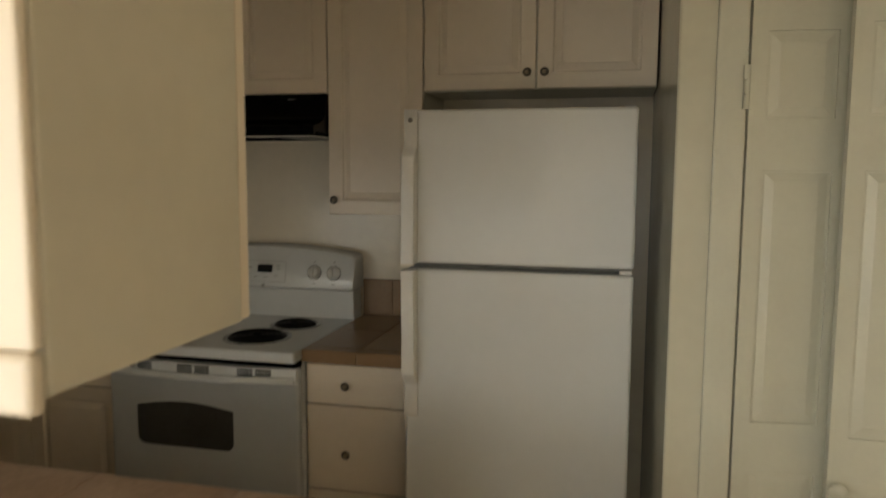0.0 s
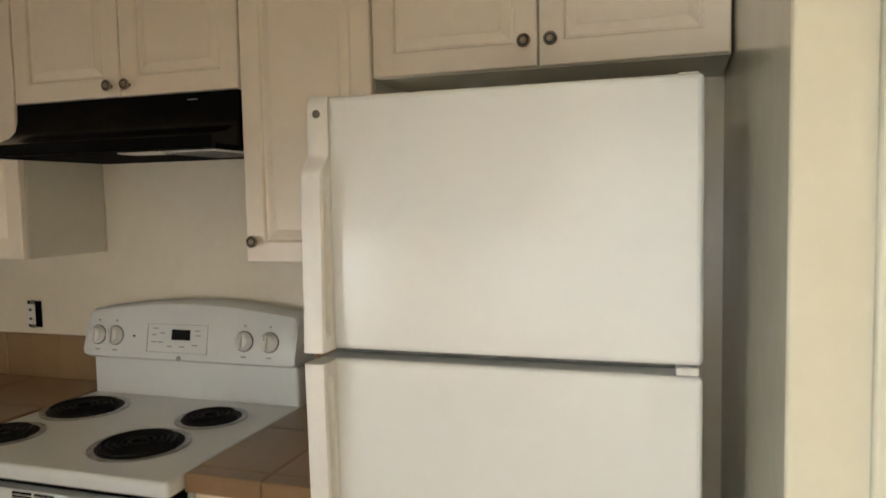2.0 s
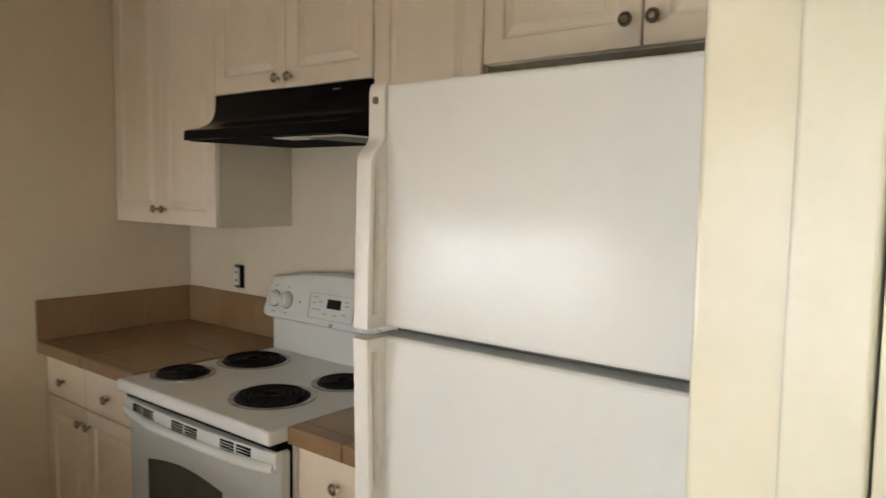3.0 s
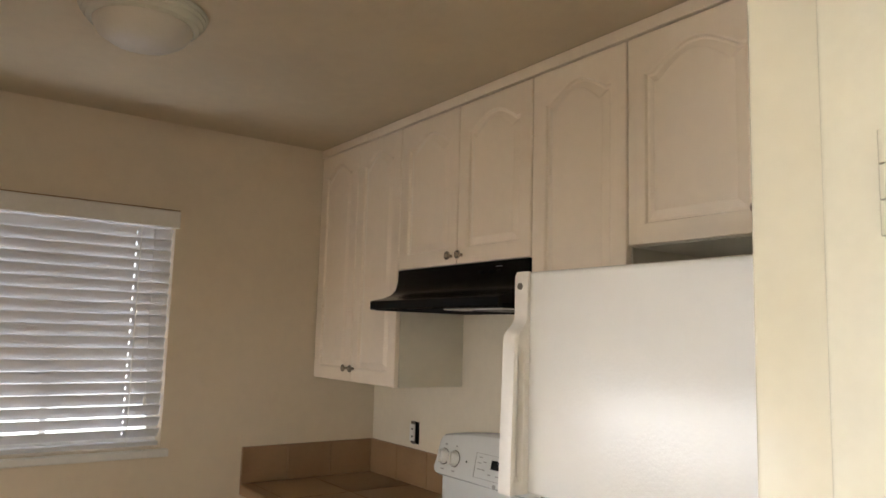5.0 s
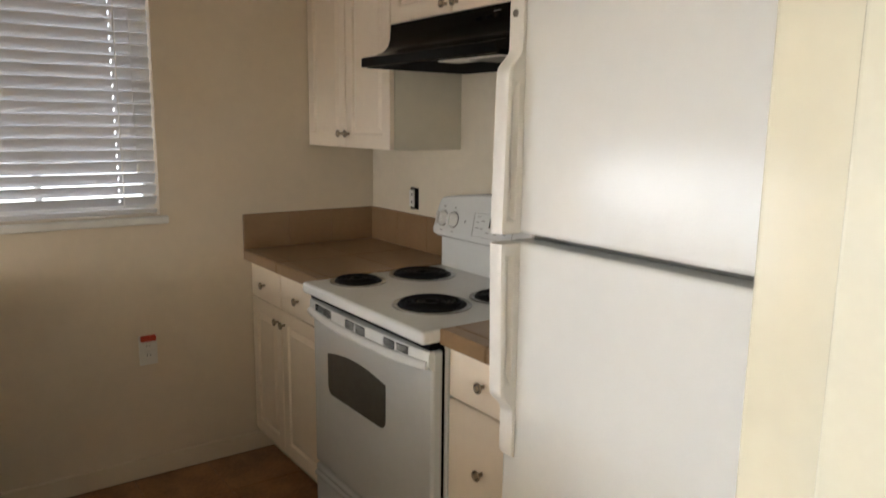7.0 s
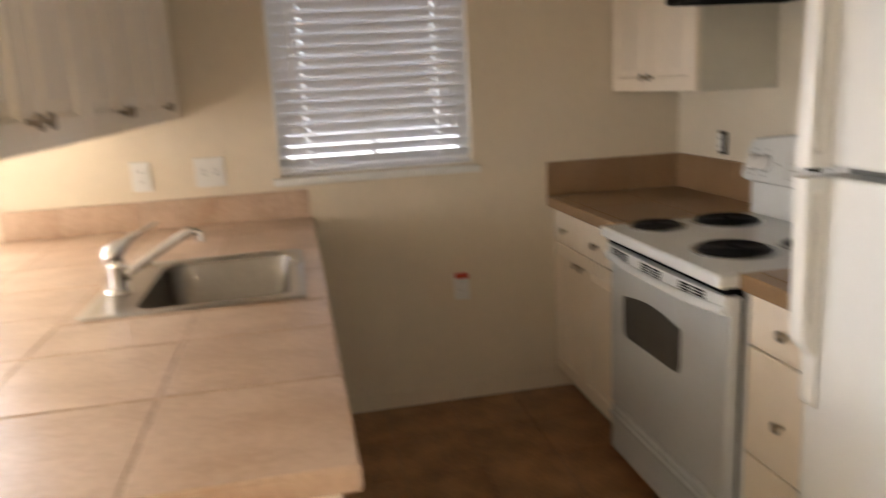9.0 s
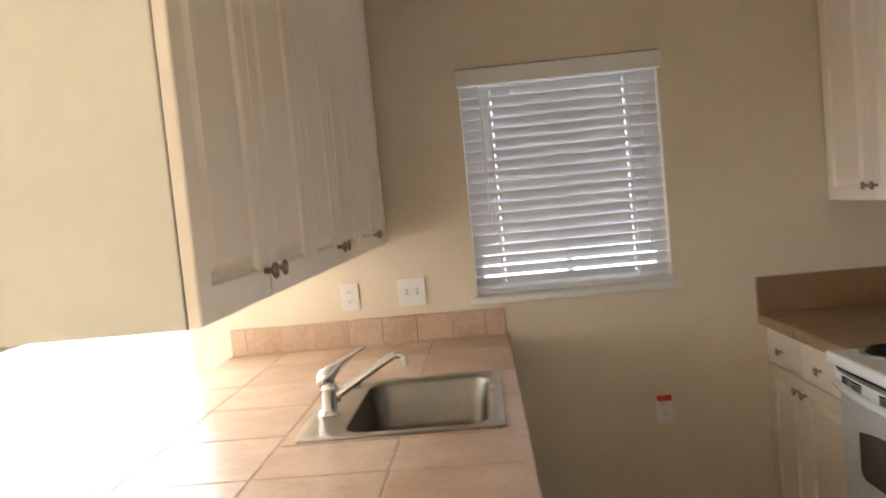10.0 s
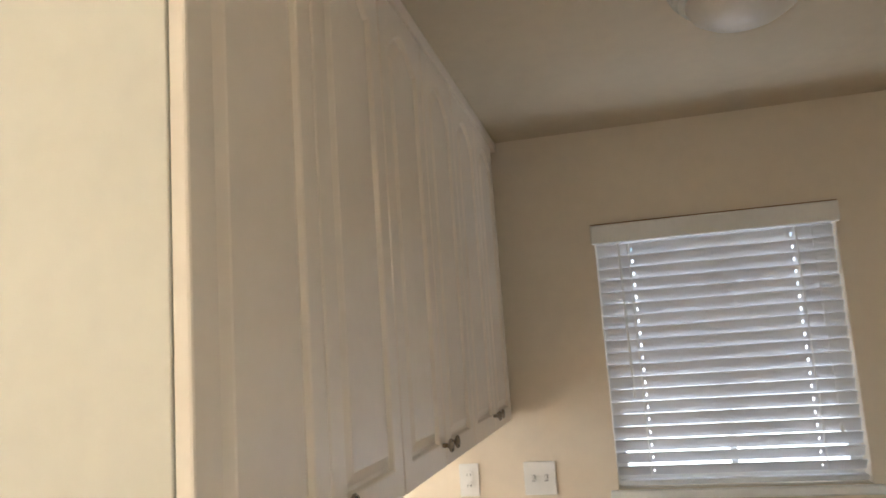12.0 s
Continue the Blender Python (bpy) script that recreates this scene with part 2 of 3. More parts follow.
def wall_with_holes(name, x0, x1, y0, y1, holes, material, label):
    """A wall along y with openings (y0, y1, z0, z1), cut as butted blocks."""
    bm = bmesh.new()
    y = y0
    for a, b, c, d in sorted(holes):
        add_box(bm, x0, x1, y, a, 0, CEIL)
        if c > 0:
            add_box(bm, x0, x1, a, b, 0, c)
        add_box(bm, x0, x1, a, b, d, CEIL)
        y = b
    add_box(bm, x0, x1, y, y1, 0, CEIL)
    return tagged(part(name, bm, material), label, "wall", kind="structure")


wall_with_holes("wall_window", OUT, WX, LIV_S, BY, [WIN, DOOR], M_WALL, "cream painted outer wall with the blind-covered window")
bm = bmesh.new()
FW = (-2.1, 0.3, 0.05, 2.06)
add_box(bm, WX - 0.15, FW[0], LIV_S - 0.15, LIV_S, 0, CEIL)
add_box(bm, FW[1], LIV_E + 0.15, LIV_S - 0.15, LIV_S, 0, CEIL)
add_box(bm, FW[0], FW[1], LIV_S - 0.15, LIV_S, 0, FW[2])
add_box(bm, FW[0], FW[1], LIV_S - 0.15, LIV_S, FW[3], CEIL)
tagged(part("wall_living", bm, M_WALL), "cream painted living room wall with a wide window", "wall", kind="structure")
wall_box("wall_side", LIV_E, LIV_E + 0.15, LIV_S, BY, 0, CEIL, M_WALL, "cream painted side wall of the living room")

# wall beside the refrigerator with the closet opening
CL0, CL1 = 0.20, 1.10
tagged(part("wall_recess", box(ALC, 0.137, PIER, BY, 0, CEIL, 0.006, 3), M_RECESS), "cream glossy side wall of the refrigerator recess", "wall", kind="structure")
wall_box("wall_closet", CL1 + 0.06, LIV_E, JAMB, JAMB + 0.1, 0, CEIL, M_WALL, "cream painted wall beside the closet")
wall_box("wall_closet_head", 0.1375, CL1 + 0.06, JAMB + 0.003, JAMB + 0.1, 2.08, CEIL, M_WALL, "cream painted wall above the closet")
tr = thing("trim", "cream gloss-painted flat door casing beside the refrigerator", "trim", kind="structure")
part("casing", box(0.128, CL0 - 0.004, JAMB + 0.014, JAMB + 0.1, 0, 2.08, 0.005, 3), M_TRIM, tr)
part("casing", box(CL1 + 0.003, CL1 + 0.06, JAMB - 0.008, JAMB + 0.1, 0, 2.08, 0.003), M_TRIM, tr)


def closet_leaf(w, h, lab):
    d = thing("closet_door", lab, "door", "bifold closet doors")
    n_rows = ((0.20, 0.82), (0.94, 1.53), (1.645, 1.84))
    bm = bmesh.new()
    add_box(bm, 0, w, 0.006, 0.034, 0, h)
    s = 0.036
    zs = [0] + [z for r in n_rows for z in r] + [h]
    add_box(bm, 0, s, 0, 0.006, 0, h)
    add_box(bm, w - s, w, 0, 0.006, 0, h)
    for a, b in zip(zs[0::2], zs[1::2]):
        add_box(bm, s, w - s, 0, 0.006, a, b)
    part("frame", bm, M_TRIM, d)
    for a, b in n_rows:
        l, r = s + 0.001, w - s - 0.001
        lp = []
        for dd, y in ((0, 0.006), (0.002, 0.0055), (0.006, 0.0055), (0.026, 0.001), (0.03, 0.001)):
            lp.append([(l + dd, y, a + dd), (r - dd, y, a + dd), (r - dd, y, b - dd), (l + dd, y, b - dd)])
        part("panel", loft(lp), M_TRIM, d)
    return d


# ---- cabinets ----
def wall_cabinet(x0, x1, z0, z1, doors, lab, knobs, rise=0.05, group="wall cabinets by the range", knob_z=0.055):
    """Wall cabinet on the back wall; doors: number of fronts; knobs: side (0 left, 1 right) for each door."""
    c = thing("wall_cabinet", lab, "cabinet", group, at=(x0, CAB_F, z0))
    w, h = x1 - x0, z1 - z0
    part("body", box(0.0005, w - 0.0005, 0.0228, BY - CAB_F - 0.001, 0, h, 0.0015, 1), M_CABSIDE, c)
    dw = w / doors
    for i in range(doors):
        d = part("door", panel_door(dw - 0.005, h - 0.004, rise), M_CAB, c)
        d.location = (i * dw + 0.0025, 0, 0.002)
        kx = 0.027 if knobs[i] == 0 else dw - 0.033
        knob(d, pose(kx, 0, knob_z))
    return c


TOPZ = 2.395
wall_cabinet(WX + 0.004, -1.900, 1.374, TOPZ, 2, "cream wall cabinet with two arched-panel doors in the corner", (1, 0))
wall_cabinet(-1.899, -1.146, 1.825, TOPZ, 2, "short cream two-door wall cabinet above the black hood", (1, 0), knob_z=0.03)
wall_cabinet(-1.145, -0.775, 1.372, TOPZ, 1, "narrow cream wall cabinet with one arched-panel door", (0,))
wall_cabinet(-0.774, ALC - 0.004, 1.825, TOPZ, 2, "wide cream two-door cabinet above the refrigerator", (1, 0), rise=0.055)
tr = thing("trim_crown", "thin cream moulding along cabinet tops at the ceiling", "trim", kind="structure")
part("moulding", box(WX + 0.004, ALC - 0.004, CAB_F - 0.006, BY - 0.002, TOPZ + 0.002, CEIL - 0.002, 0.003), M_CAB, tr)

# cabinets hanging over the sink counter
UX0, UX1, UF, UB, UZ = WX + 0.004, -0.485, 0.785, 0.482, 1.368


def hanging_cabinets():
    edges = (-2.50, -1.832, -1.172, UX1)
    h = TOPZ - UZ
    for x0, x1 in zip(edges, edges[1:]):
        w = x1 - x0
        c = thing("wall_cabinet", "cream hanging cabinet with arched doors over the sink counter", "cabinet", "hanging cabinets over the sink", at=(x1, UF, UZ))
        c.rotation_euler = (0, 0, math.pi)
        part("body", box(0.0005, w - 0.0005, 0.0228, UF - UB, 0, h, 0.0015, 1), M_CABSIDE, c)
        for k in range(2):
            d = part("door", panel_door(w / 2 - 0.004, h - 0.004, 0.05), M_CAB, c)
            d.location = (k * w / 2 + 0.002, 0, 0.002)
            knob(d, pose(w / 2 - 0.033 if k == 0 else 0.03, 0, 0.05))
    f = thing("trim_filler", "cream filler strip between hanging cabinets and wall", "trim", kind="structure")
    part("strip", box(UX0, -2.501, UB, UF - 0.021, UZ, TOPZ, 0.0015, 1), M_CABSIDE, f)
    f = thing("trim_back", "cream moulded edge on the cabinets' living room side", "trim", kind="structure")
    part("rail", box(UX0, UX1 - 0.001, UB - 0.016, UB - 0.001, UZ - 0.012, UZ + 0.035, 0.006), M_CAB, f)
    part("stile", box(UX1 - 0.05, UX1 - 0.001, UB - 0.012, UB - 0.001, UZ + 0.036, TOPZ, 0.003), M_CAB, f)


hanging_cabinets()
tr = thing("trim_crown_sink", "thin cream moulding above the hanging cabinets", "trim", kind="structure")
part("moulding", box(UX0, UX1 + 0.002, UB, UF + 0.006, TOPZ + 0.002, CEIL - 0.002, 0.003), M_CAB, tr)


# ---- base cabinets on the range wall ----
def base_front(parent, name, x0, x1, z0, z1, y, knobs, style="flat"):
    if style == "flat":
        f = part(name, box(0, x1 - x0, 0, 0.02, 0, z1 - z0, 0.004), M_CAB, parent)
    else:
        f = part(name, panel_door(x1 - x0, z1 - z0, 0.0), M_CAB, parent)
    f.location = (x0, y, z0)
    for kx, kz in knobs:
        knob(f, pose(kx, 0, kz))
    return f


ST0, ST1 = -1.875, -1.124  # range
FR0, FR1 = -0.716, -0.028  # refrigerator
BASE_F = 2.338
c = thing("base_cabinet", "cream base cabinet with two drawers over two panel doors", "cabinet")
part("body", box(WX + 0.003, ST0 - 0.004, BASE_F + 0.022, BY - 0.003, 0.1, CT - 0.045, 0.002, 1), M_CABSIDE, c)
part("toe_kick", box(WX + 0.003, ST0 - 0.004, BASE_F + 0.08, BASE_F + 0.1, 0, 0.1), M_CABSIDE, c)
for x0, x1, left in ((WX + 0.006, -2.278, True), (-2.274, ST0 - 0.006, False)):
    w = x1 - x0
    base_front(c, "drawer_front", x0, x1, 0.725, 0.872, BASE_F, [(-2.444 - x0 if left else -2.108 - x0, 0.067)])
    base_front(c, "door", x0, x1, 0.105, 0.720, BASE_F, [(w - 0.03 if left else 0.03, 0.56)], "panel")
c = thing("base_cabinet", "cream three-drawer base cabinet beside the refrigerator", "cabinet")
part("body", box(ST1 + 0.004, FR0 - 0.01, BASE_F + 0.022, BY - 0.003, 0.1, CT - 0.045, 0.002, 1), M_CABSIDE, c)
part("toe_kick", box(ST1 + 0.004, FR0 - 0.01, BASE_F + 0.08, BASE_F + 0.1, 0, 0.1), M_CABSIDE, c)
for z0, z1, kz in ((0.115, 0.418, 0.258), (0.424, 0.726, 0.56), (0.732, 0.872, 0.803)):
    base_front(c, "drawer_front", ST1 + 0.006, -0.745, z0, z1, BASE_F, [(-0.968 - ST1 - 0.006, kz - z0)])


def tile_mesh(w, d, h, ch=0.0025):
    """A tile lying in x and y with softened upper edges, origin at its lower corner."""
    me = bpy.data.meshes.new("tile")
    v = [(0, 0, 0), (w, 0, 0), (w, d, 0), (0, d, 0), (0, 0, h - ch), (w, 0, h - ch), (w, d, h - ch), (0, d, h - ch), (ch, ch, h), (w - ch, ch, h), (w - ch, d - ch, h), (ch, d - ch, h)]
    f = [(3, 2, 1, 0), (0, 1, 5, 4), (1, 2, 6, 5), (2, 3, 7, 6), (3, 0, 4, 7), (4, 5, 9, 8), (5, 6, 10, 9), (6, 7, 11, 10), (7, 4, 8, 11), (8, 9, 10, 11)]
    me.from_pydata(v, [], f)
    return me


TILE_CACHE = {}


def lay_tiles(parent, us, vs, m, h, material, gap=0.004, skip=None, name="tile"):
    """Tiles between the grid lines us and vs on the plane of m; skip(u0, u1, v0, v1) leaves one out."""
    for u0, u1 in zip(us, us[1:]):
        for v0, v1 in zip(vs, vs[1:]):
            if skip and skip(u0, u1, v0, v1):
                continue
            w, d = round(u1 - u0 - gap, 4), round(v1 - v0 - gap, 4)
            if w <= 0.004 or d <= 0.004:
                continue
            key = (w, d, h, material.name)
            if key not in TILE_CACHE:
                TILE_CACHE[key] = tile_mesh(w, d, h)
                TILE_CACHE[key].materials.append(material)
            t = new(name, TILE_CACHE[key])
            t.parent = parent
            t.matrix_basis = m @ pose(u0 + gap / 2, v0 + gap / 2, random.uniform(-0.0003, 0.0003), random.uniform(-0.05, 0.05), random.uniform(-0.05, 0.05))


def steps(a, b, n):
    return [a + (b - a) * k / n for k in range(n + 1)]


UP_S = pose(0, 0, 0, 90)  # tiles upright, facing -y


def worktop(x0, x1, lab, splash_left, n):
    w = thing("worktop", lab, "countertop")
    yf, yb = 2.305, BY - 0.014
    part("grout_bed", box(x0, x1, yf + 0.007, BY - 0.002, CT - 0.046, CT - 0.002), M_COUNTER_GROUT, w)
    lay_tiles(w, steps(x0, x1, n), [yf, yf + 0.05, yf + 0.34, yb], pose(0, 0, CT - 0.008), 0.008, M_COUNTER, 0.002)
    lay_tiles(w, steps(x0, x1, n), [CT - 0.046, CT - 0.002], pose(0, yf + 0.008, 0) @ UP_S, 0.008, M_COUNTER, 0.003, name="edge_tile")
    part("splash_bed", box(x0, x1, BY - 0.0125, BY - 0.002, CT - 0.001, 1.081), M_COUNTER_GROUT, w)
    lay_tiles(w, steps(x0, x1, n + 1), [CT, 1.083], pose(0, BY - 0.008, 0) @ UP_S, 0.007, M_COUNTER, 0.003, name="splash_tile")
    if splash_left:
        part("splash_bed", box(x0 - 0.002, x0 + 0.0085, yf + 0.002, yb, CT - 0.001, 1.081), M_COUNTER_GROUT, w)
        lay_tiles(w, steps(yf, yb - 0.004, 3), [CT, 1.083], pose(x0 + 0.004, 0, 0) @ UP_E, 0.007, M_COUNTER, 0.003, name="splash_tile")


UP_E = pose(0, 0, 0, 90, 0, 90)  # tiles upright along y, facing +x
worktop(WX + 0.004, ST0 - 0.003, "brown tiled worktop with a low tiled backsplash in the corner", True, 2)
worktop(ST1 + 0.003, FR0 - 0.008, "short brown tiled worktop between range and refrigerator", False, 2)


# ---- range ----
def cooking_range():
    r = thing("range", "white freestanding electric coil range with dark oven window", "stove", at=(ST0, 2.25, 0))
    w = ST1 - ST0
    d = BY - 2.25 - 0.018
    part("body", box(0.0, w, 0.086, d, 0.05, 0.885, 0.004), M_ENAMEL, r)
    # black slab stands in for the shade in the gap behind the fronts
    part("door_gap_dark", box(0.012, w - 0.012, 0.0765, 0.0855, 0.06, 0.862), M_MATTE_BLACK, r)
    top = part("cooktop", box(-0.002, w + 0.002, 0.0, d - 0.03, 0.886, 0.925, 0.010, 3), M_ENAMEL, r)
    # black block likewise paints the shade under the cooktop's edge
    part("top_dark_strip", box(0.006, w - 0.006, 0.03, 0.079, 0.866, 0.8855), M_MATTE_BLACK, r)
    dr = part("oven_door", box(0.004, w - 0.004, 0.038, 0.076, 0.252, 0.862, 0.010, 3), M_ENAMEL_SHADED, r)
    # curved strip with the vents above the handle
    secs = []
    for k in range(17):
        u = k / 16
        x = 0.004 + (w - 0.008) * u
        o = 0.020 * math.sin(math.pi * u) ** 0.6
        secs.append([(x, 0.045, 0.864), (x, 0.030 - o, 0.862), (x, 0.026 - o, 0.855), (x, 0.026 - o, 0.822), (x, 0.038, 0.806), (x, 0.045, 0.806)])
    smooth(part("vent_strip", loft(secs), M_ENAMEL, dr), 40)
    for gx in (0.075, 0.305, 0.535):
        for half in (0, 0.067):
            for row in range(4):
                xa = gx + half
                o = 0.020 * math.sin(math.pi * (xa + 0.03) / w) ** 0.6
                part("vent_slot", box(xa, xa + 0.058, 0.0245 - o, 0.036 - o, 0.8290 + row * 0.0080, 0.8340 + row * 0.0080), M_MATTE_BLACK, dr)
    hp = []
    for k in range(33):
        u = k / 32
        out = 0.012 + 0.024 * min(1.0, math.sin(math.pi * u) * 1.5) ** 0.7
        hp.append((0.012 + (w - 0.024) * u, 0.038 - out, 0.824 - 0.006 * math.sin(math.pi * u)))
    smooth(part("oven_handle", tube(hp, 0.0145, 12, flat=0.8), M_ENAMEL, dr), 60)
    ring, x0, x1, z0, z1, c = [], 0.116, 0.500, 0.545, 0.690, 0.03
    for k in range(5):
        a = math.pi / 2 * k / 4
        ring.append((x1 - c + c * math.cos(a - math.pi / 2), z0 + c + c * math.sin(a - math.pi / 2)))
    for k in range(13):
        u = k / 12
        ring.append((x1 + (x0 - x1) * u, z1 + 0.022 * math.sin(math.pi * u)))
    for k in range(5):
        a = math.pi + math.pi / 2 * k / 4
        ring.append((x0 + c + c * math.cos(a), z0 + c + c * math.sin(a)))
    part("oven_window", loft([[(x, 0.0365, z) for x, z in ring], [(x, 0.042, z) for x, z in ring]]), M_OVENGLASS, dr)
    sd = part("storage_drawer", box(0.004, w - 0.004, 0.038, 0.076, 0.058, 0.244, 0.010, 3), M_ENAMEL_SHADED, r)
    smooth(part("drawer_lip", tube([(0.03 + (w - 0.06) * k / 10, 0.034, 0.215) for k in range(11)], 0.012, 10, flat=1.2), M_ENAMEL_SHADED, sd))
    # backguard with an arched top and an overhanging face
    n, y1 = 44, d
    yf = d - 0.125
    secs = []
    for k in range(n + 1):
        u = 0.5 - 0.5 * math.cos(math.pi * k / n)
        x = -0.008 + (w + 0.012) * u
        e = min(1.0, min(u, 1 - u) / 0.03)
        e = math.sqrt(1 - (1 - e) ** 2)
        zt = 1.170 + 0.024 * e + 0.032 * math.sin(math.pi * u)
        zb = 1.044 + 0.010 * (1 - e)
        secs.append([(x, yf + 0.012, zb), (x, yf, zb + 0.008), (x, yf - 0.001, zb + 0.02), (x, yf + 0.024, zt - 0.022), (x, yf + 0.032, zt - 0.006), (x, yf + 0.046, zt), (x, y1, zt), (x, y1, zb)])
    b = part("backguard", loft(secs), M_ENAMEL, r)
    smooth(b, 32)
    part("riser", box(0.004, w - 0.004, yf + 0.03, y1 - 0.002, 0.915, 1.0435, 0.006), M_ENAMEL, b)
    tilt = math.degrees(math.atan2(0.025, 0.13))
    face = pose(0, yf + 0.0085, 1.118, -tilt)

    def on_face(name, x0, x1, z0, z1, material, y0=-0.0012, parent=b, bev=0.0):
        bm = box(x0, x1, y0, 0.004, z0, z1, bev)
        bmesh.ops.transform(bm, matrix=face, verts=bm.verts)
        return part(name, bm, material, parent)

    for kx in (0.045, 0.113, w - 0.168, w - 0.082):
        dial = part("dial_ring", lathe([(0.0315, 0), (0.0315, 0.0012), (0.001, 0.0012)], 28, face @ pose(kx, 0, 0) @ TO_FRONT), M_GREY, b)
        kb = part("burner_knob", lathe([(0.027, 0.001), (0.028, 0.004), (0.0255, 0.008), (0.0225, 0.019), (0.019, 0.022), (0.001, 0.022)], 28, face @ pose(kx, 0, 0) @ TO_FRONT), M_PLASTIC, b)
        smooth(kb, 40)
        bm = box(kx - 0.0055, kx + 0.0055, -0.033, -0.02, -0.023, 0.023, 0.004)
        bmesh.ops.transform(bm, matrix=face, verts=bm.verts)
        part("grip", bm, M_PLASTIC, kb)
        part("pointer", (lambda q: (bmesh.ops.transform(q, matrix=face, verts=q.verts), q)[1])(box(kx - 0.001, kx + 0.001, -0.0335, -0.03, 0.006, 0.021)), M_GREYPRINT, kb)
        on_face("dial_mark", kx - 0.003, kx + 0.003, 0.043, 0.049, M_GREYPRINT)
        on_face("dial_text", kx - 0.008, kx + 0.008, -0.048, -0.044, M_GREYPRINT)
    on_face("display", 0.325, 0.392, -0.006, 0.026, M_DISPLAY)
    for x0, x1, z0, z1 in ((0.235, 0.455, 0.0405, 0.042), (0.235, 0.455, -0.046, -0.0445), (0.235, 0.2365, -0.0445, 0.0405), (0.4535, 0.455, -0.0445, 0.0405)):
        on_face("panel_line", x0, x1, z0, z1, M_GREYPALE)
    for x0, z0 in ((0.255, 0.026), (0.25, 0.006), (0.25, -0.016), (0.28, 0.012), (0.275, -0.016), (0.31, -0.028), (0.355, -0.028), (0.40, -0.022), (0.41, 0.022), (0.412, 0.008)):
        on_face("key_print", x0, x0 + 0.018, z0, z0 + 0.0035, M_GREYPRINT)
    part("badge", lathe([(0.008, 0), (0.008, 0.0015), (0.001, 0.0015)], 18, face @ pose(w / 2 - 0.02, 0, -0.062) @ TO_FRONT), M_GREYPRINT, b)
    part("indicator", lathe([(0.004, 0), (0.004, 0.0015), (0.001, 0.0015)], 12, face @ pose(0.185, 0, 0.0) @ TO_FRONT), M_DARK, b)
    for bx, by, rad in ((0.102, 0.167, 0.084), (0.127, 0.422, 0.108), (0.560, 0.432, 0.084), (0.519, 0.194, 0.108)):
        bn = part("drip_bowl", lathe([(rad + 0.016, 0.9252), (rad + 0.016, 0.929), (rad + 0.008, 0.931), (rad - 0.004, 0.927), (rad - 0.02, 0.9256), (0.001, 0.9254)], 40, pose(bx, by, 0)), M_DRIP, r)
        smooth(bn, 40)
        part("bowl_well", lathe([(rad - 0.001, 0.9276), (rad - 0.001, 0.9284), (0.001, 0.9284)], 40, pose(bx, by, 0)), M_COIL, bn)
        turns = 5 if rad > 0.1 else 4
        sp = []
        for k in range(turns * 24 + 1):
            a = k / 24 * 2 * math.pi
            rr = 0.016 + (rad - 0.022) * k / (turns * 24)
            sp.append((bx + rr * math.cos(a), by + rr * math.sin(a), 0.9325))
        smooth(part("coil", tube(sp, 0.0066, 6), M_COIL, bn), 60)
    for fx in (0.04, w - 0.04):
        for fy in (0.11, d - 0.06):
            part("foot", lathe([(0.018, 0), (0.018, 0.012), (0.008, 0.014), (0.008, 0.06)], 12, pose(fx, fy, 0)), M_DARK, r)
    return r


cooking_range()


# ---- hood ----
def range_hood():
    h = thing("range_hood", "black under-cabinet range hood with a flared front", "range hood", at=(-1.886, CAB_F, 1.668))
    w = 0.738
    yb = BY - CAB_F - 0.002
    prof = [(yb, 0.004), (yb, 0.155), (-0.004, 0.155), (-0.007, 0.105), (-0.016, 0.078), (-0.036, 0.058), (-0.07, 0.044), (-0.118, 0.034), (-0.125, 0.031), (-0.126, 0.004), (-0.122, 0.0), (-0.112, 0.0), (-0.108, 0.012)]
    c = part("canopy", loft([[(x, y, z) for y, z in prof] for x in (0, 0.004, w - 0.004, w)]), M_BLACK, h)
    smooth(c, 30)
    part("underpan", box(0.006, w - 0.006, -0.107, yb - 0.004, -0.002, 0.010), M_MATTE_BLACK, h, "matte black underside")
    part("filter", box(0.565, 0.725, -0.095, 0.16, -0.006, 0.008, 0.003), M_ALU, h, "aluminium mesh grease filter")
    for k in range(9):
        part("filter_rib", box(0.572 + k * 0.0165, 0.578 + k * 0.0165, -0.085, 0.15, -0.009, -0.005), M_GREY, h)
    part("light_lens", box(0.43, 0.558, -0.10, -0.02, -0.006, 0.010, 0.004), M_FROST, h)
    for x in (0.50, 0.55, 0.59):
        part("switch", box(x, x + 0.022, -0.0085, -0.003, 0.118, 0.127, 0.001), M_MATTE_BLACK, h)
    part("print_bar", box(0.585, 0.615, -0.0072, -0.004, 0.136, 0.139), M_GREY, h)
    return h


range_hood()


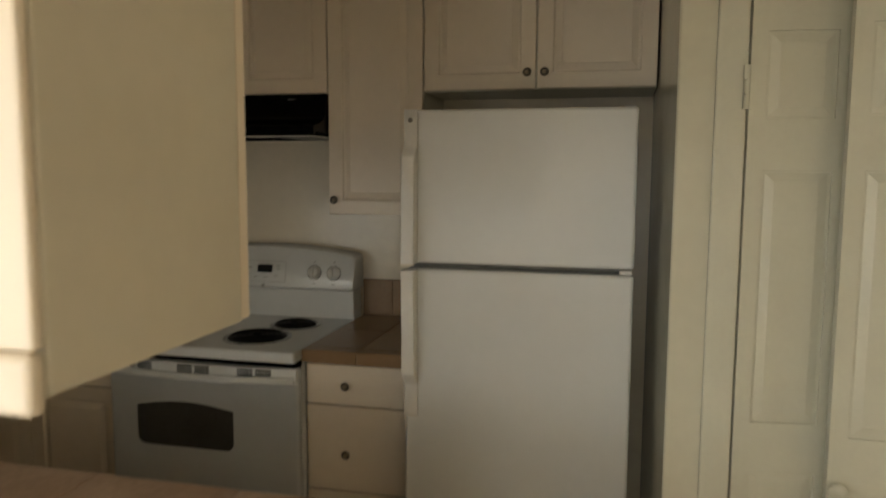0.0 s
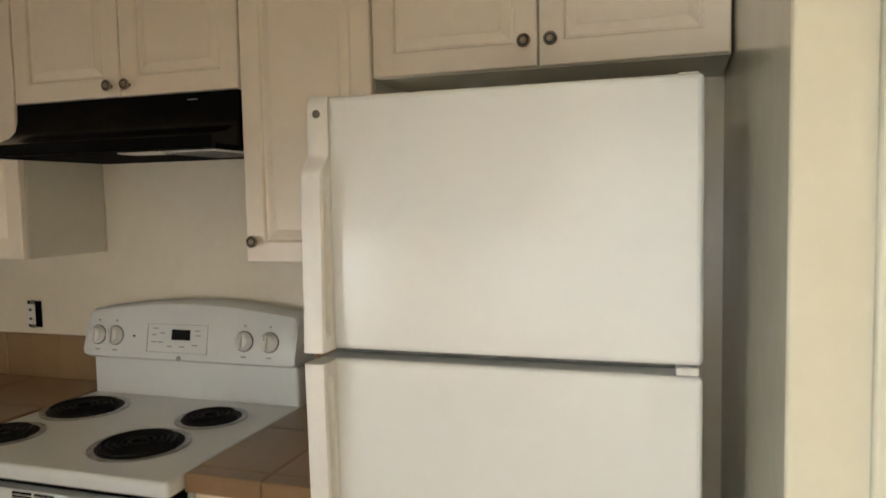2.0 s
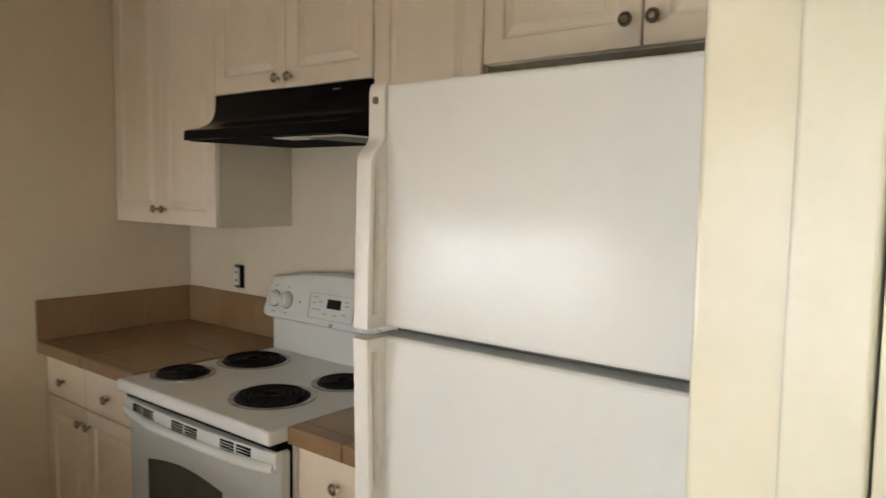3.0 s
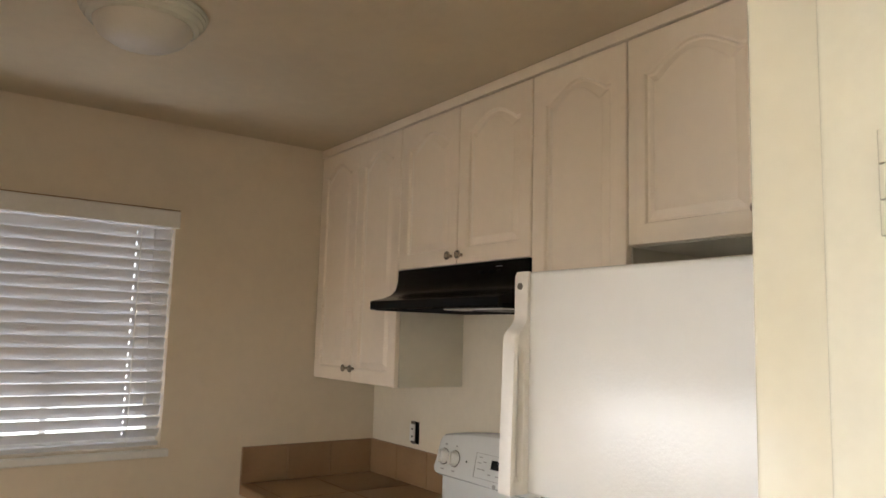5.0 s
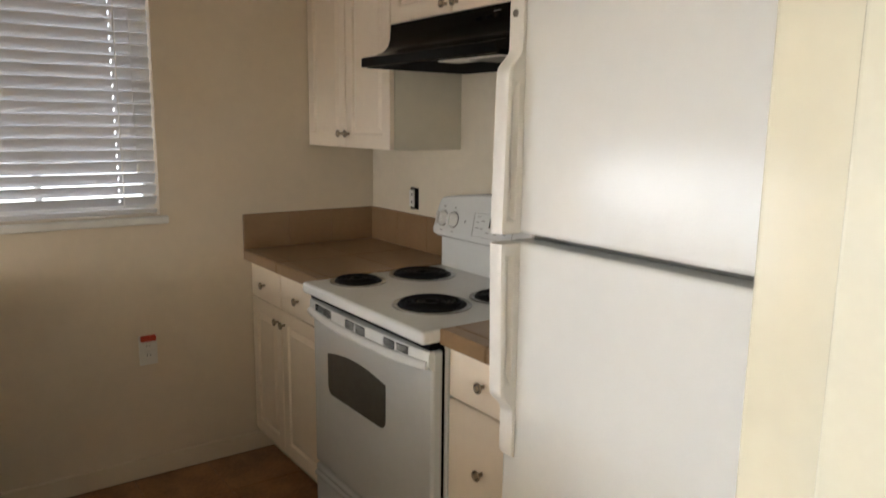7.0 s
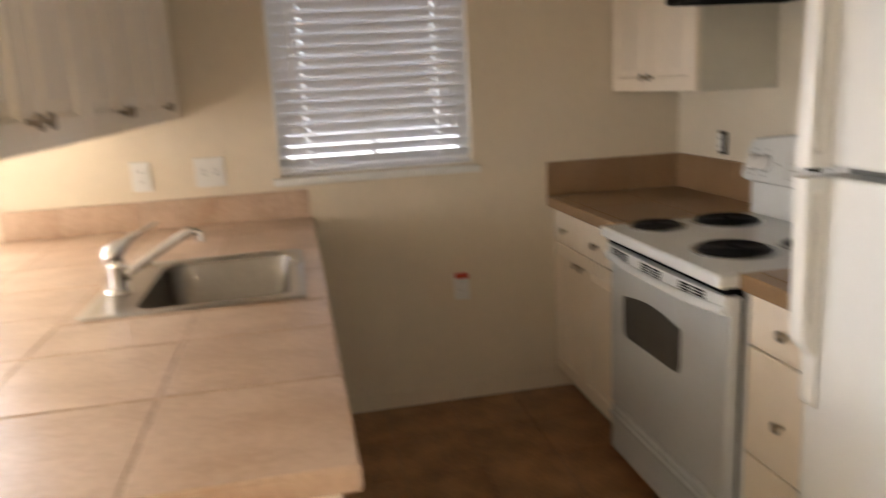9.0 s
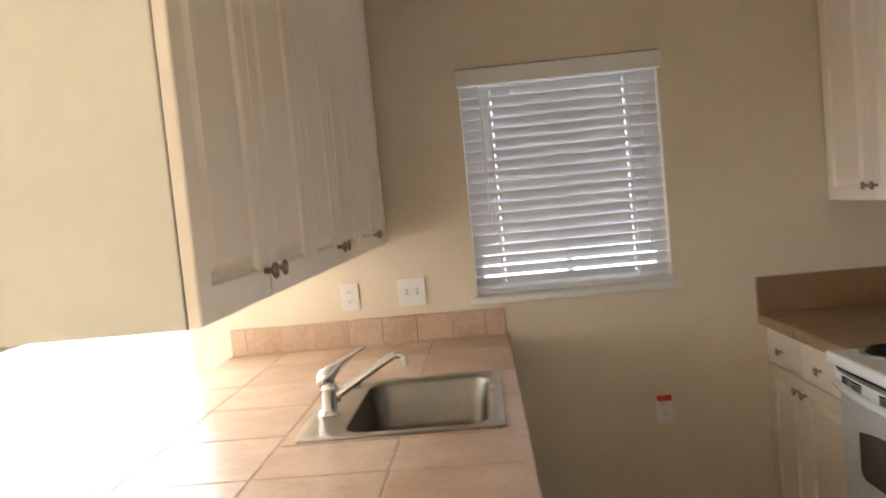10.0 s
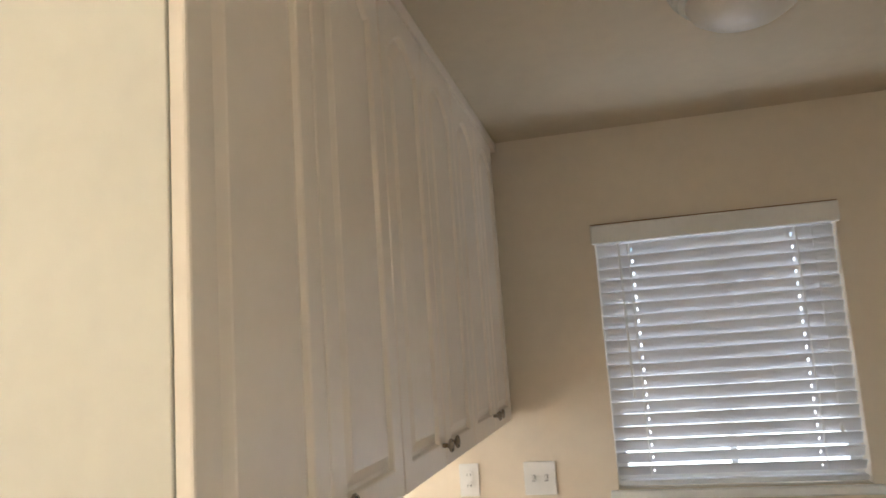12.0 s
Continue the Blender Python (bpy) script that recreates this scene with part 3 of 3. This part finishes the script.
# ---- refrigerator ----
def refrigerator():
    f = thing("refrigerator", "white top-freezer refrigerator with a pebbled steel finish", "refrigerator", at=(FR0, 2.188, 0))
    w = FR1 - FR0
    part("cabinet_body", box(0.006, w - 0.004, 0.085, 0.70, 0.03, 1.70, 0.006), M_FRIDGE, f)
    part("gasket", box(0.012, w - 0.014, 0.066, 0.086, 0.10, 1.69), M_GREY, f)
    fd = part("freezer_door", box(0.0, w, 0.0, 0.068, 1.256, 1.722, 0.010, 3), M_FRIDGE, f)
    ld = part("lower_door", box(0.0, w, 0.0, 0.068, 0.10, 1.238, 0.010, 3), M_FRIDGE, f)
    part("grille", box(0.01, w - 0.01, 0.03, 0.07, 0.015, 0.092, 0.004), M_GREY, f)
    part("center_hinge", box(w - 0.042, w - 0.006, -0.004, 0.055, 1.2405, 1.2535, 0.004), M_PLASTIC, f)
    part("top_hinge", box(w - 0.04, w - 0.008, 0.03, 0.10, 1.7225, 1.728, 0.002), M_PLASTIC, f)
    def ease(g):
        g = max(0.0, min(1.0, g))
        return g * g * (3 - 2 * g)

    for door, za, zb, sign, ramp in ((fd, 1.257, 1.7225, 1, 1.600), (ld, 0.767, 1.2365, -1, 0.893)):
        # a deep fin beside the split that steps down to a flat strip, with a finger slot along its side
        secs = []
        split = za if sign > 0 else zb
        zs = sorted(set([za + (zb - za) * k / 54 for k in range(55)] + [split + sign * g for g in (0.004, 0.024, 0.028, 0.032, 0.038)]))
        for z in zs:
            s = ease((ramp - z) * sign / 0.045 + 0.5)  # 1 along the fin, 0 along the strip
            run = abs(z - split)
            tip = ease(min(1.0, abs(z - (zb if sign > 0 else za)) / 0.012))
            out = (0.011 + (0.039 - 0.025 * run) * s) * (0.4 + 0.6 * tip)
            slot = 0.013 * s * ease((run - 0.022) / 0.014) * ease((abs(ramp - split) - 0.035 - run) / 0.03)
            g0, g1 = -0.35 * out, -0.82 * out
            xl, xr = -0.001, 0.042
            secs.append([(xl, -0.001, z), (xl, -out + 0.006, z), (xl + 0.003, -out + 0.0015, z), (xl + 0.009, -out, z), (xr - 0.009, -out, z), (xr - 0.003, -out + 0.0015, z), (xr, g1, z), (xr - slot, g1 + 0.002 + 0.2 * slot, z), (xr - slot, g0 - 0.002 - 0.2 * slot, z), (xr, g0, z), (xr, -0.001, z)])
        smooth(part("handle", loft(secs), M_PLASTIC, door), 40)
    part("badge", lathe([(0.0075, 0), (0.0075, 0.002), (0.006, 0.0025), (0.0045, 0.0012), (0.001, 0.0012)], 20, pose(0.021, -0.011, 1.69) @ TO_FRONT), M_STEEL_DARK, fd)
    return f


refrigerator()

# ---- sink counter ----
PX1, PN, PS = -0.43, 1.257, 0.03  # free end, kitchen edge, living room edge
SK = (-1.935, -1.325, 0.64, 1.20)  # sink x0 x1 y0 y1
c = thing("base_cabinet", "cream base cabinet run under the tiled sink counter", "cabinet")
bm = bmesh.new()
FB = PN - 0.03
add_box(bm, WX + 0.003, PX1 - 0.02, 0.56, 0.575, 0.0, CT - 0.044)
add_box(bm, PX1 - 0.038, PX1 - 0.02, 0.576, FB, 0.0, CT - 0.044)
add_box(bm, WX + 0.003, WX + 0.02, 0.576, FB, 0.1, CT - 0.044)
add_box(bm, WX + 0.021, PX1 - 0.039, 0.576, FB - 0.08, 0.1, 0.12)
add_box(bm, WX + 0.021, PX1 - 0.039, FB - 0.02, FB, 0.1, CT - 0.044)
add_box(bm, WX + 0.021, PX1 - 0.039, FB - 0.085, FB - 0.07, 0.0, 0.1)
part("body", bm, M_CABSIDE, c)
part("corner_stile", box(PX1 - 0.0195, PX1 - 0.014, FB - 0.055, FB, 0.0, CT - 0.044, 0.002), M_CAB, c)
sc = thing("sink_counter", "peach-beige tiled counter peninsula with a tile backsplash", "countertop")
bm = bmesh.new()
zb, zt = CT - 0.042, CT - 0.0016
add_box(bm, WX + 0.003, SK[0] + 0.02, PS + 0.007, PN - 0.003, zb, zt)
add_box(bm, SK[1] - 0.02, PX1 - 0.003, PS + 0.003, PN - 0.003, zb, zt)
add_box(bm, SK[0] + 0.02, SK[1] - 0.02, PS + 0.007, SK[2] + 0.02, zb, zt)
add_box(bm, SK[0] + 0.02, SK[1] - 0.02, SK[3] - 0.02, PN - 0.003, zb, zt)
part("grout_bed", bm, M_GROUT, sc)


def sink_top(us, vs):
    lay_tiles(sc, us, vs, pose(0, 0, CT - 0.008), 0.008, M_TILE, 0.005)


sink_top([WX + 0.004, -2.32, -2.01, -1.70, -1.39, -1.08, -0.77, PX1], [PS, 0.285, 0.61])  # living room side
sink_top([-1.305, -1.08, -0.77, PX1], [0.61, 0.93, PN])  # free end
sink_top([WX + 0.004, -2.32, -1.955], [0.61, 0.93, PN])  # wall end
sink_top([-1.955, -1.64, -1.305], [0.61, SK[2] + 0.02])
sink_top([-1.955, -1.64, -1.305], [SK[3] - 0.02, PN])
for y0, y1 in ((SK[2] + 0.02, 0.93), (0.93, SK[3] - 0.02)):
    sink_top([-1.955, SK[0] + 0.018], [y0, y1])
    sink_top([SK[1] - 0.018, -1.305], [y0, y1])
UP_N = pose(0, 0, 0, 90, 0, 180)
lay_tiles(sc, [-PX1, 0.77, 1.08, 1.39, 1.70, 2.01, 2.32, -WX - 0.004], [zb, CT - 0.002], pose(0, PN - 0.008, 0) @ UP_N, 0.008, M_TILE, 0.005, name="edge_tile")
lay_tiles(sc, [PS, 0.285, 0.61, 0.93, PN], [zb, CT - 0.002], pose(PX1 - 0.008, 0, 0) @ UP_E, 0.008, M_TILE, 0.005, name="edge_tile")
part("splash_bed", box(WX + 0.002, WX + 0.0115, 0.045, PN - 0.012, CT - 0.001, 1.045), M_GROUT, sc)
lay_tiles(sc, [0.042, 0.114, 0.268, 0.419, 0.567, 0.718, 0.869, 1.021, 1.160, PN - 0.01], [CT, 1.049], pose(WX + 0.006, 0, 0) @ UP_E, 0.008, M_TILE, 0.005, name="splash_tile")


def rounded(x0, x1, y0, y1, r, z, n=6):
    pts = []
    for cx, cy, a0 in ((x1 - r, y1 - r, 0), (x0 + r, y1 - r, 90), (x0 + r, y0 + r, 180), (x1 - r, y0 + r, 270)):
        for k in range(n + 1):
            a = radians(a0 + 90 * k / n)
            pts.append((cx + r * math.cos(a), cy + r * math.sin(a), z))
    return pts


def steel_sink():
    s = thing("sink", "single-bowl stainless steel drop-in kitchen sink", "sink", at=(0, 0, CT))
    x0, x1, y0, y1 = SK
    bx0, bx1, by0, by1 = x0 + 0.045, x1 - 0.045, y0 + 0.125, y1 - 0.04
    lp = [rounded(x0 + 0.003, x1 - 0.003, y0 + 0.003, y1 - 0.003, 0.02, 0.0005), rounded(x0, x1, y0, y1, 0.022, 0.0025), rounded(x0 + 0.008, x1 - 0.008, y0 + 0.008, y1 - 0.008, 0.02, 0.006), rounded(x0 + 0.02, x1 - 0.02, y0 + 0.02, y1 - 0.02, 0.02, 0.003)]
    lp += [rounded(bx0 - 0.006, bx1 + 0.006, by0 - 0.006, by1 + 0.006, 0.07, 0.003), rounded(bx0, bx1, by0, by1, 0.065, -0.003), rounded(bx0 + 0.006, bx1 - 0.006, by0 + 0.006, by1 - 0.006, 0.06, -0.02)]
    lp += [rounded(bx0 + 0.015, bx1 - 0.015, by0 + 0.015, by1 - 0.015, 0.055, -0.13), rounded(bx0 + 0.03, bx1 - 0.03, by0 + 0.03, by1 - 0.03, 0.05, -0.155), rounded(bx0 + 0.07, bx1 - 0.07, by0 + 0.07, by1 - 0.07, 0.04, -0.165)]
    smooth(part("rim", loft(lp[:6], cap0=False, cap1=False), M_STEEL_LIT, s, "satin steel rim and faucet deck, coloured lighter as if lit"), 50)
    smooth(part("basin", loft(lp[5:], cap0=False), M_STEEL_DARK, s), 50)
    smooth(part("drain", lathe([(0.045, -0.1645), (0.045, -0.162), (0.035, -0.1625), (0.03, -0.1635), (0.001, -0.1635)], 24, pose((bx0 + bx1) / 2, (by0 + by1) / 2, 0)), M_CHROME, s), 40)
    return s


steel_sink()


def faucet():
    f = thing("faucet", "single-lever chrome kitchen faucet on the sink deck", "faucet", at=(-1.555, 0.695, CT + 0.0032))
    lp = [rounded(-0.028, 0.028, -0.03, 0.034, 0.024, 0), rounded(-0.030, 0.030, -0.032, 0.036, 0.026, 0.004), rounded(-0.027, 0.027, -0.029, 0.032, 0.023, 0.012), rounded(-0.022, 0.022, -0.023, 0.023, 0.02, 0.016)]
    smooth(part("base", loft(lp), M_CHROME, f), 40)
    smooth(part("body", lathe([(0.0235, 0.014), (0.0225, 0.03), (0.0225, 0.066), (0.024, 0.076), (0.0235, 0.092), (0.018, 0.098), (0.001, 0.097)], 28, pose(0, 0, 0, -5, 0, 0)), M_CHROME, f), 50)
    # wedge-shaped lever hood that narrows into the lever
    hood = []
    for y, za, zb, w in ((-0.025, 0.086, 0.118, 0.015), (-0.018, 0.078, 0.130, 0.023), (0.000, 0.080, 0.142, 0.0255), (0.016, 0.092, 0.148, 0.022), (0.029, 0.114, 0.152, 0.015), (0.045, 0.138, 0.160, 0.009), (0.080, 0.161, 0.173, 0.0075), (0.112, 0.178, 0.187, 0.0085), (0.118, 0.182, 0.189, 0.006)):
        c, h = (za + zb) / 2, (zb - za) / 2
        hood.append([(-0.38 * max(0.0, y) + w * math.cos(a), y, c + h * math.sin(a)) for a in [2 * math.pi * k / 14 for k in range(14)]])
    smooth(part("lever", loft(hood), M_CHROME, f), 60)
    smooth(part("collar", lathe([(0.0155, 0), (0.017, 0.003), (0.017, 0.016), (0.0145, 0.02)], 20, pose(-0.001, 0.012, 0.045, -64, 0, 0)), M_STEEL_DARK, f), 40)
    n = 18
    sp = []
    for k in range(n + 1):
        u = k / n
        sp.append((-0.036 * u, 0.020 + 0.205 * u, 0.048 + 0.106 * min(1.0, u / 0.88) ** 0.92 - 0.008 * (max(0.0, u - 0.85) / 0.15) ** 2))
    smooth(part("spout", tube(sp, [0.0125 - 0.0025 * k / n for k in range(n + 1)], 14), M_CHROME, f), 60)
    smooth(part("aerator", tube([(-0.036, 0.222, 0.147), (-0.036, 0.226, 0.140), (-0.036, 0.227, 0.120)], 0.0115, 14), M_CHROME, f), 60)
    return f


faucet()

# ---- blinds and window ----
def kitchen_window():
    y0, y1, z0, z1 = WIN
    w = thing("window_1", "white-framed kitchen window behind a blind", "window", kind="structure", at=(WX, 0, 0))
    fr = bmesh.new()
    for a, b, c_, d in ((y0, y1, z0, z0 + 0.04), (y0, y1, z1 - 0.04, z1), (y0, y0 + 0.04, z0 + 0.04, z1 - 0.04), (y1 - 0.04, y1, z0 + 0.04, z1 - 0.04)):
        add_box(fr, -0.12, -0.08, a, b, c_, d)
    add_box(fr, -0.115, -0.085, (y0 + y1) / 2 - 0.012, (y0 + y1) / 2 + 0.012, z0 + 0.04, z1 - 0.04)
    part("window_frame", fr, M_PLASTIC, w)
    g = part("pane", box(-0.102, -0.098, y0 + 0.04, y1 - 0.04, z0 + 0.04, z1 - 0.04), M_GLASS, w)
    g.visible_shadow = False
    part("window_sill", box(-0.10, 0.024, y0 - 0.03, y1 + 0.03, z0 - 0.034, z0 - 0.003, 0.006), M_PLASTIC, w)
    b = thing("window_blind", "white horizontal slat blind lowered and tilted shut", "blind", at=(WX, 0, 0))
    part("valance", box(0.002, 0.028, y0 - 0.012, y1 + 0.012, 1.988, 2.06, 0.006), M_PLASTIC, b)
    # narrow dark brown strip along the valance's top edge
    part("top_dark_strip", box(0.001, 0.016, y0 - 0.010, y1 + 0.010, 2.0605, 2.0655), M_COUNTER_GROUT, b, "dark brown strip above the valance")
    n = 20
    za, zb2 = z0 + 0.036, 2.03
    for k in range(n):
        z = za + (zb2 - za) * (k + 0.5) / n
        tilt = (-46, -52, -58)[k] if k < 3 else -64  # the lowest slats lie flatter
        sb = bmesh.new()
        ya, yz = y0 + 0.004, y1 - 0.004
        add_box(sb, -0.0245, -0.008, ya, yz, -0.0013, 0.0013)
        add_box(sb, 0.008, 0.0245, ya, yz, -0.0013, 0.0013)
        for p, q in zip((ya, 1.2700, 1.8270), (1.2660, 1.8230, yz)):  # holes for the lift cords
            add_box(sb, -0.008, 0.008, p, q, -0.0013, 0.0013)
        bmesh.ops.transform(sb, matrix=pose(-0.03, 0, z, 0, tilt, 0), verts=sb.verts)
        part("slat", sb, M_BLIND, b)
    part("bottom_rail", box(-0.045, -0.005, y0 + 0.008, y1 - 0.008, z0 + 0.010, z0 + 0.028, 0.004), M_BLIND, b)
    for cy in (1.256, 1.837):
        part("ladder_cord", tube([(-0.006, cy, z0 + 0.03), (-0.006, cy, 2.0)], 0.0026, 6), M_PLASTIC, b)
    smooth(part("tilt_wand", tube([(0.012, 1.222, 2.0), (0.014, 1.225, 1.42)], 0.004, 8), M_PLASTIC, b))
    part("lift_cord", tube([(0.008, 1.885, 2.0), (0.008, 1.892, 1.30)], 0.0015, 6), M_BLIND, b)
    smooth(part("cord_tassel", lathe([(0.002, 0.03), (0.006, 0.02), (0.008, 0.0), (0.004, -0.004)], 12, pose(0.008, 1.892, 1.275)), M_PLASTIC, b))
    return w


kitchen_window()


# ---- living room openings ----
def glazing(name, lab, along, a, b, z0, z1, at, leaves):
    w = thing(name, lab, "window", kind="structure")
    for k in range(leaves):
        p, q = a + (b - a) * k / leaves, a + (b - a) * (k + 1) / leaves
        bm = bmesh.new()
        for u0, u1, v0, v1 in ((p, q, z0, z0 + 0.06), (p, q, z1 - 0.05, z1), (p, p + 0.05, z0 + 0.06, z1 - 0.05), (q - 0.05, q, z0 + 0.06, z1 - 0.05)):
            if along == "y":
                add_box(bm, at - 0.02, at + 0.02, u0, u1, v0, v1)
            else:
                add_box(bm, u0, u1, at - 0.02, at + 0.02, v0, v1)
        part("window_frame", bm, M_PLASTIC, w)
        g = box(at - 0.003, at + 0.003, p + 0.05, q - 0.05, z0 + 0.06, z1 - 0.05) if along == "y" else box(p + 0.05, q - 0.05, at - 0.003, at + 0.003, z0 + 0.06, z1 - 0.05)
        g = part("pane", g, M_GLASS, w)
        g.visible_shadow = False


glazing("door_1", "sliding glass patio door of the living room", "y", DOOR[0], DOOR[1], 0.0, DOOR[3], WX - 0.08, 2)
glazing("window_2", "wide two-part living room window", "x", FW[0], FW[1], FW[2], FW[3], LIV_S - 0.08, 2)
window_light("patio_daylight", (OUT - 0.02, (DOOR[0] + DOOR[1]) / 2, 1.03), (5, (DOOR[0] + DOOR[1]) / 2, 1.03), DOOR[1] - DOOR[0], 2.0, 62, (0.95, 0.97, 1.0))
window_light("living_daylight", ((FW[0] + FW[1]) / 2, LIV_S - 0.17, 1.05), ((FW[0] + FW[1]) / 2, 5, 1.05), FW[1] - FW[0], 1.9, 16, (0.97, 0.97, 1.0))
window_light("kitchen_daylight", (WX - 0.19, 1.552, 1.48), (5, 1.552, 1.48), 0.95, 0.95, 3.0, (0.88, 0.92, 1.0))

# ground outdoors
tagged(part("ground", box(-400, 400, -400, 400, -0.3, -0.125), M_GROUND), "pale concrete ground outdoors", "ground", kind="structure")

# ---- ceiling lamp ----
lamp = thing("ceiling_lamp", "unlit flush ceiling lamp with frosted glass dome", "ceiling lamp", at=(-1.53, 1.55, CEIL))
smooth(part("base_ring", lathe([(0.001, -0.001), (0.162, -0.001), (0.166, -0.006), (0.164, -0.012), (0.160, -0.014), (0.160, -0.020), (0.154, -0.024), (0.153, -0.030), (0.145, -0.036), (0.143, -0.042), (0.130, -0.048), (0.124, -0.046)], 48), M_TRIM, lamp), 40)
smooth(part("shade", lathe([(0.127, -0.042), (0.126, -0.054), (0.114, -0.076), (0.085, -0.095), (0.045, -0.106), (0.001, -0.109)], 48), M_FROST, lamp), 60)

# ---- closet doors ----
leaf = closet_leaf(0.222, 2.05, "cream six-panel bifold closet door, slightly folded")
leaf.matrix_basis = pose(CL0, JAMB + 0.012, 0.012, 0, 0, 6)
leaf2 = copy_thing(leaf, pose(0.392, JAMB - 0.045, 0.012, 0, 0, -3))
kb = lathe([(0.008, 0), (0.008, 0.012), (0.016, 0.018), (0.019, 0.027), (0.014, 0.034), (0.001, 0.036)], 20, pose(0.018, 0, 0.825) @ TO_FRONT)
smooth(part("door_knob", kb, M_TRIM, leaf2, "small round painted knob"), 50)
for z in (0.30, 1.715):
    hb = bmesh.new()
    for q in range(3):
        tube([(-0.008, -0.005, z - 0.048 + q * 0.033), (-0.008, -0.005, z - 0.017 + q * 0.033)], 0.0075, 12, bm=hb)
    add_box(hb, -0.010, 0.004, -0.008, 0.002, z - 0.048, z + 0.05)
    part("hinge", hb, M_TRIM, leaf, "painted butt hinge")

# ---- baseboards and wall plates ----
for n, bx in (("baseboard", (WX + 0.001, WX + 0.013, PN - 0.02, BASE_F + 0.08)),):
    tagged(part(n, box(*bx, 0.001, 0.086, 0.004), M_WALL), "low cream painted baseboard under the window", "baseboard", kind="structure")


def receptacle(parent, y, z, dx):
    for dz in (0.02, -0.02):
        rc = part("receptacle", lathe([(0.0165, 0), (0.0165, 0.0035), (0.001, 0.0035)], 20, pose(dx, y, z + dz, 0, 90, 0)), M_PLASTIC, parent)
        for s in (-0.006, 0.006):
            part("slot", box(dx + 0.002, dx + 0.0042, y + s - 0.001, y + s + 0.001, z + dz - 0.004, z + dz + 0.005), M_DARK, rc)


def plate_on_window_wall(name, y, z, w, h, lab, gang):
    p = thing(name, lab, "outlet", at=(WX, 0, 0))
    part("plate", box(0.0005, 0.0075, y - w / 2, y + w / 2, z - h / 2, z + h / 2, 0.003), M_PLASTIC, p)
    for k in range(gang):
        yy = y + (k - (gang - 1) / 2) * 0.046
        receptacle(p, yy, z, 0.0075)
    return p


plate_on_window_wall("wall_outlet", 0.590, 1.147, 0.075, 0.120, "white single outlet plate above the tile backsplash", 1)
sw = thing("light_switch", "white two-gang switch plate above the tile backsplash", "switch", at=(WX, 0, 0))
part("plate", box(0.0005, 0.0075, 0.857 - 0.059, 0.857 + 0.059, 1.087, 1.207, 0.003), M_PLASTIC, sw)
for yy in (0.834, 0.880):
    tg = box(0.007, 0.018, yy - 0.004, yy + 0.004, 1.142, 1.158, 0.002)
    part("toggle", tg, M_PLASTIC, sw)
    part("toggle_slot", box(0.0072, 0.0083, yy - 0.006, yy + 0.006, 1.135, 1.160), M_GREYPALE, sw)
low = plate_on_window_wall("wall_outlet", 1.890, 0.548, 0.072, 0.125, "white low outlet plate with a red-capped plug", 1)
part("red_cap", box(0.008, 0.026, 1.860, 1.920, 0.588, 0.612, 0.004), M_RED, low, "red plastic cap")
bare = thing("wall_outlet", "uncovered outlet in its dark wall box behind the counter", "outlet", at=(-2.232, BY, 1.15))
part("box_opening", box(-0.031, 0.031, -0.0015, -0.0003, -0.047, 0.047), M_BLACK, bare)
part("strap", box(-0.018, 0.004, -0.006, -0.0016, -0.050, 0.050, 0.002), M_STEEL_DARK, bare)
part("socket", box(-0.030, 0.009, -0.012, -0.006, -0.036, 0.036, 0.003), M_PLASTIC, bare)
for dz in (-0.016, 0.016):
    part("slot", box(-0.014, -0.002, -0.0128, -0.0118, dz - 0.004, dz + 0.004), M_DARK, bare)

# ---- floor tiles ----
fl = bpy.data.objects["floor"]
lay_tiles(fl, [WX + 0.012 + 0.305 * k for k in range(17)], [0.585 + 0.305 * k for k in range(8)] + [BY - 0.01], pose(0, 0, -0.008), 0.008, M_FLOOR, 0.003)
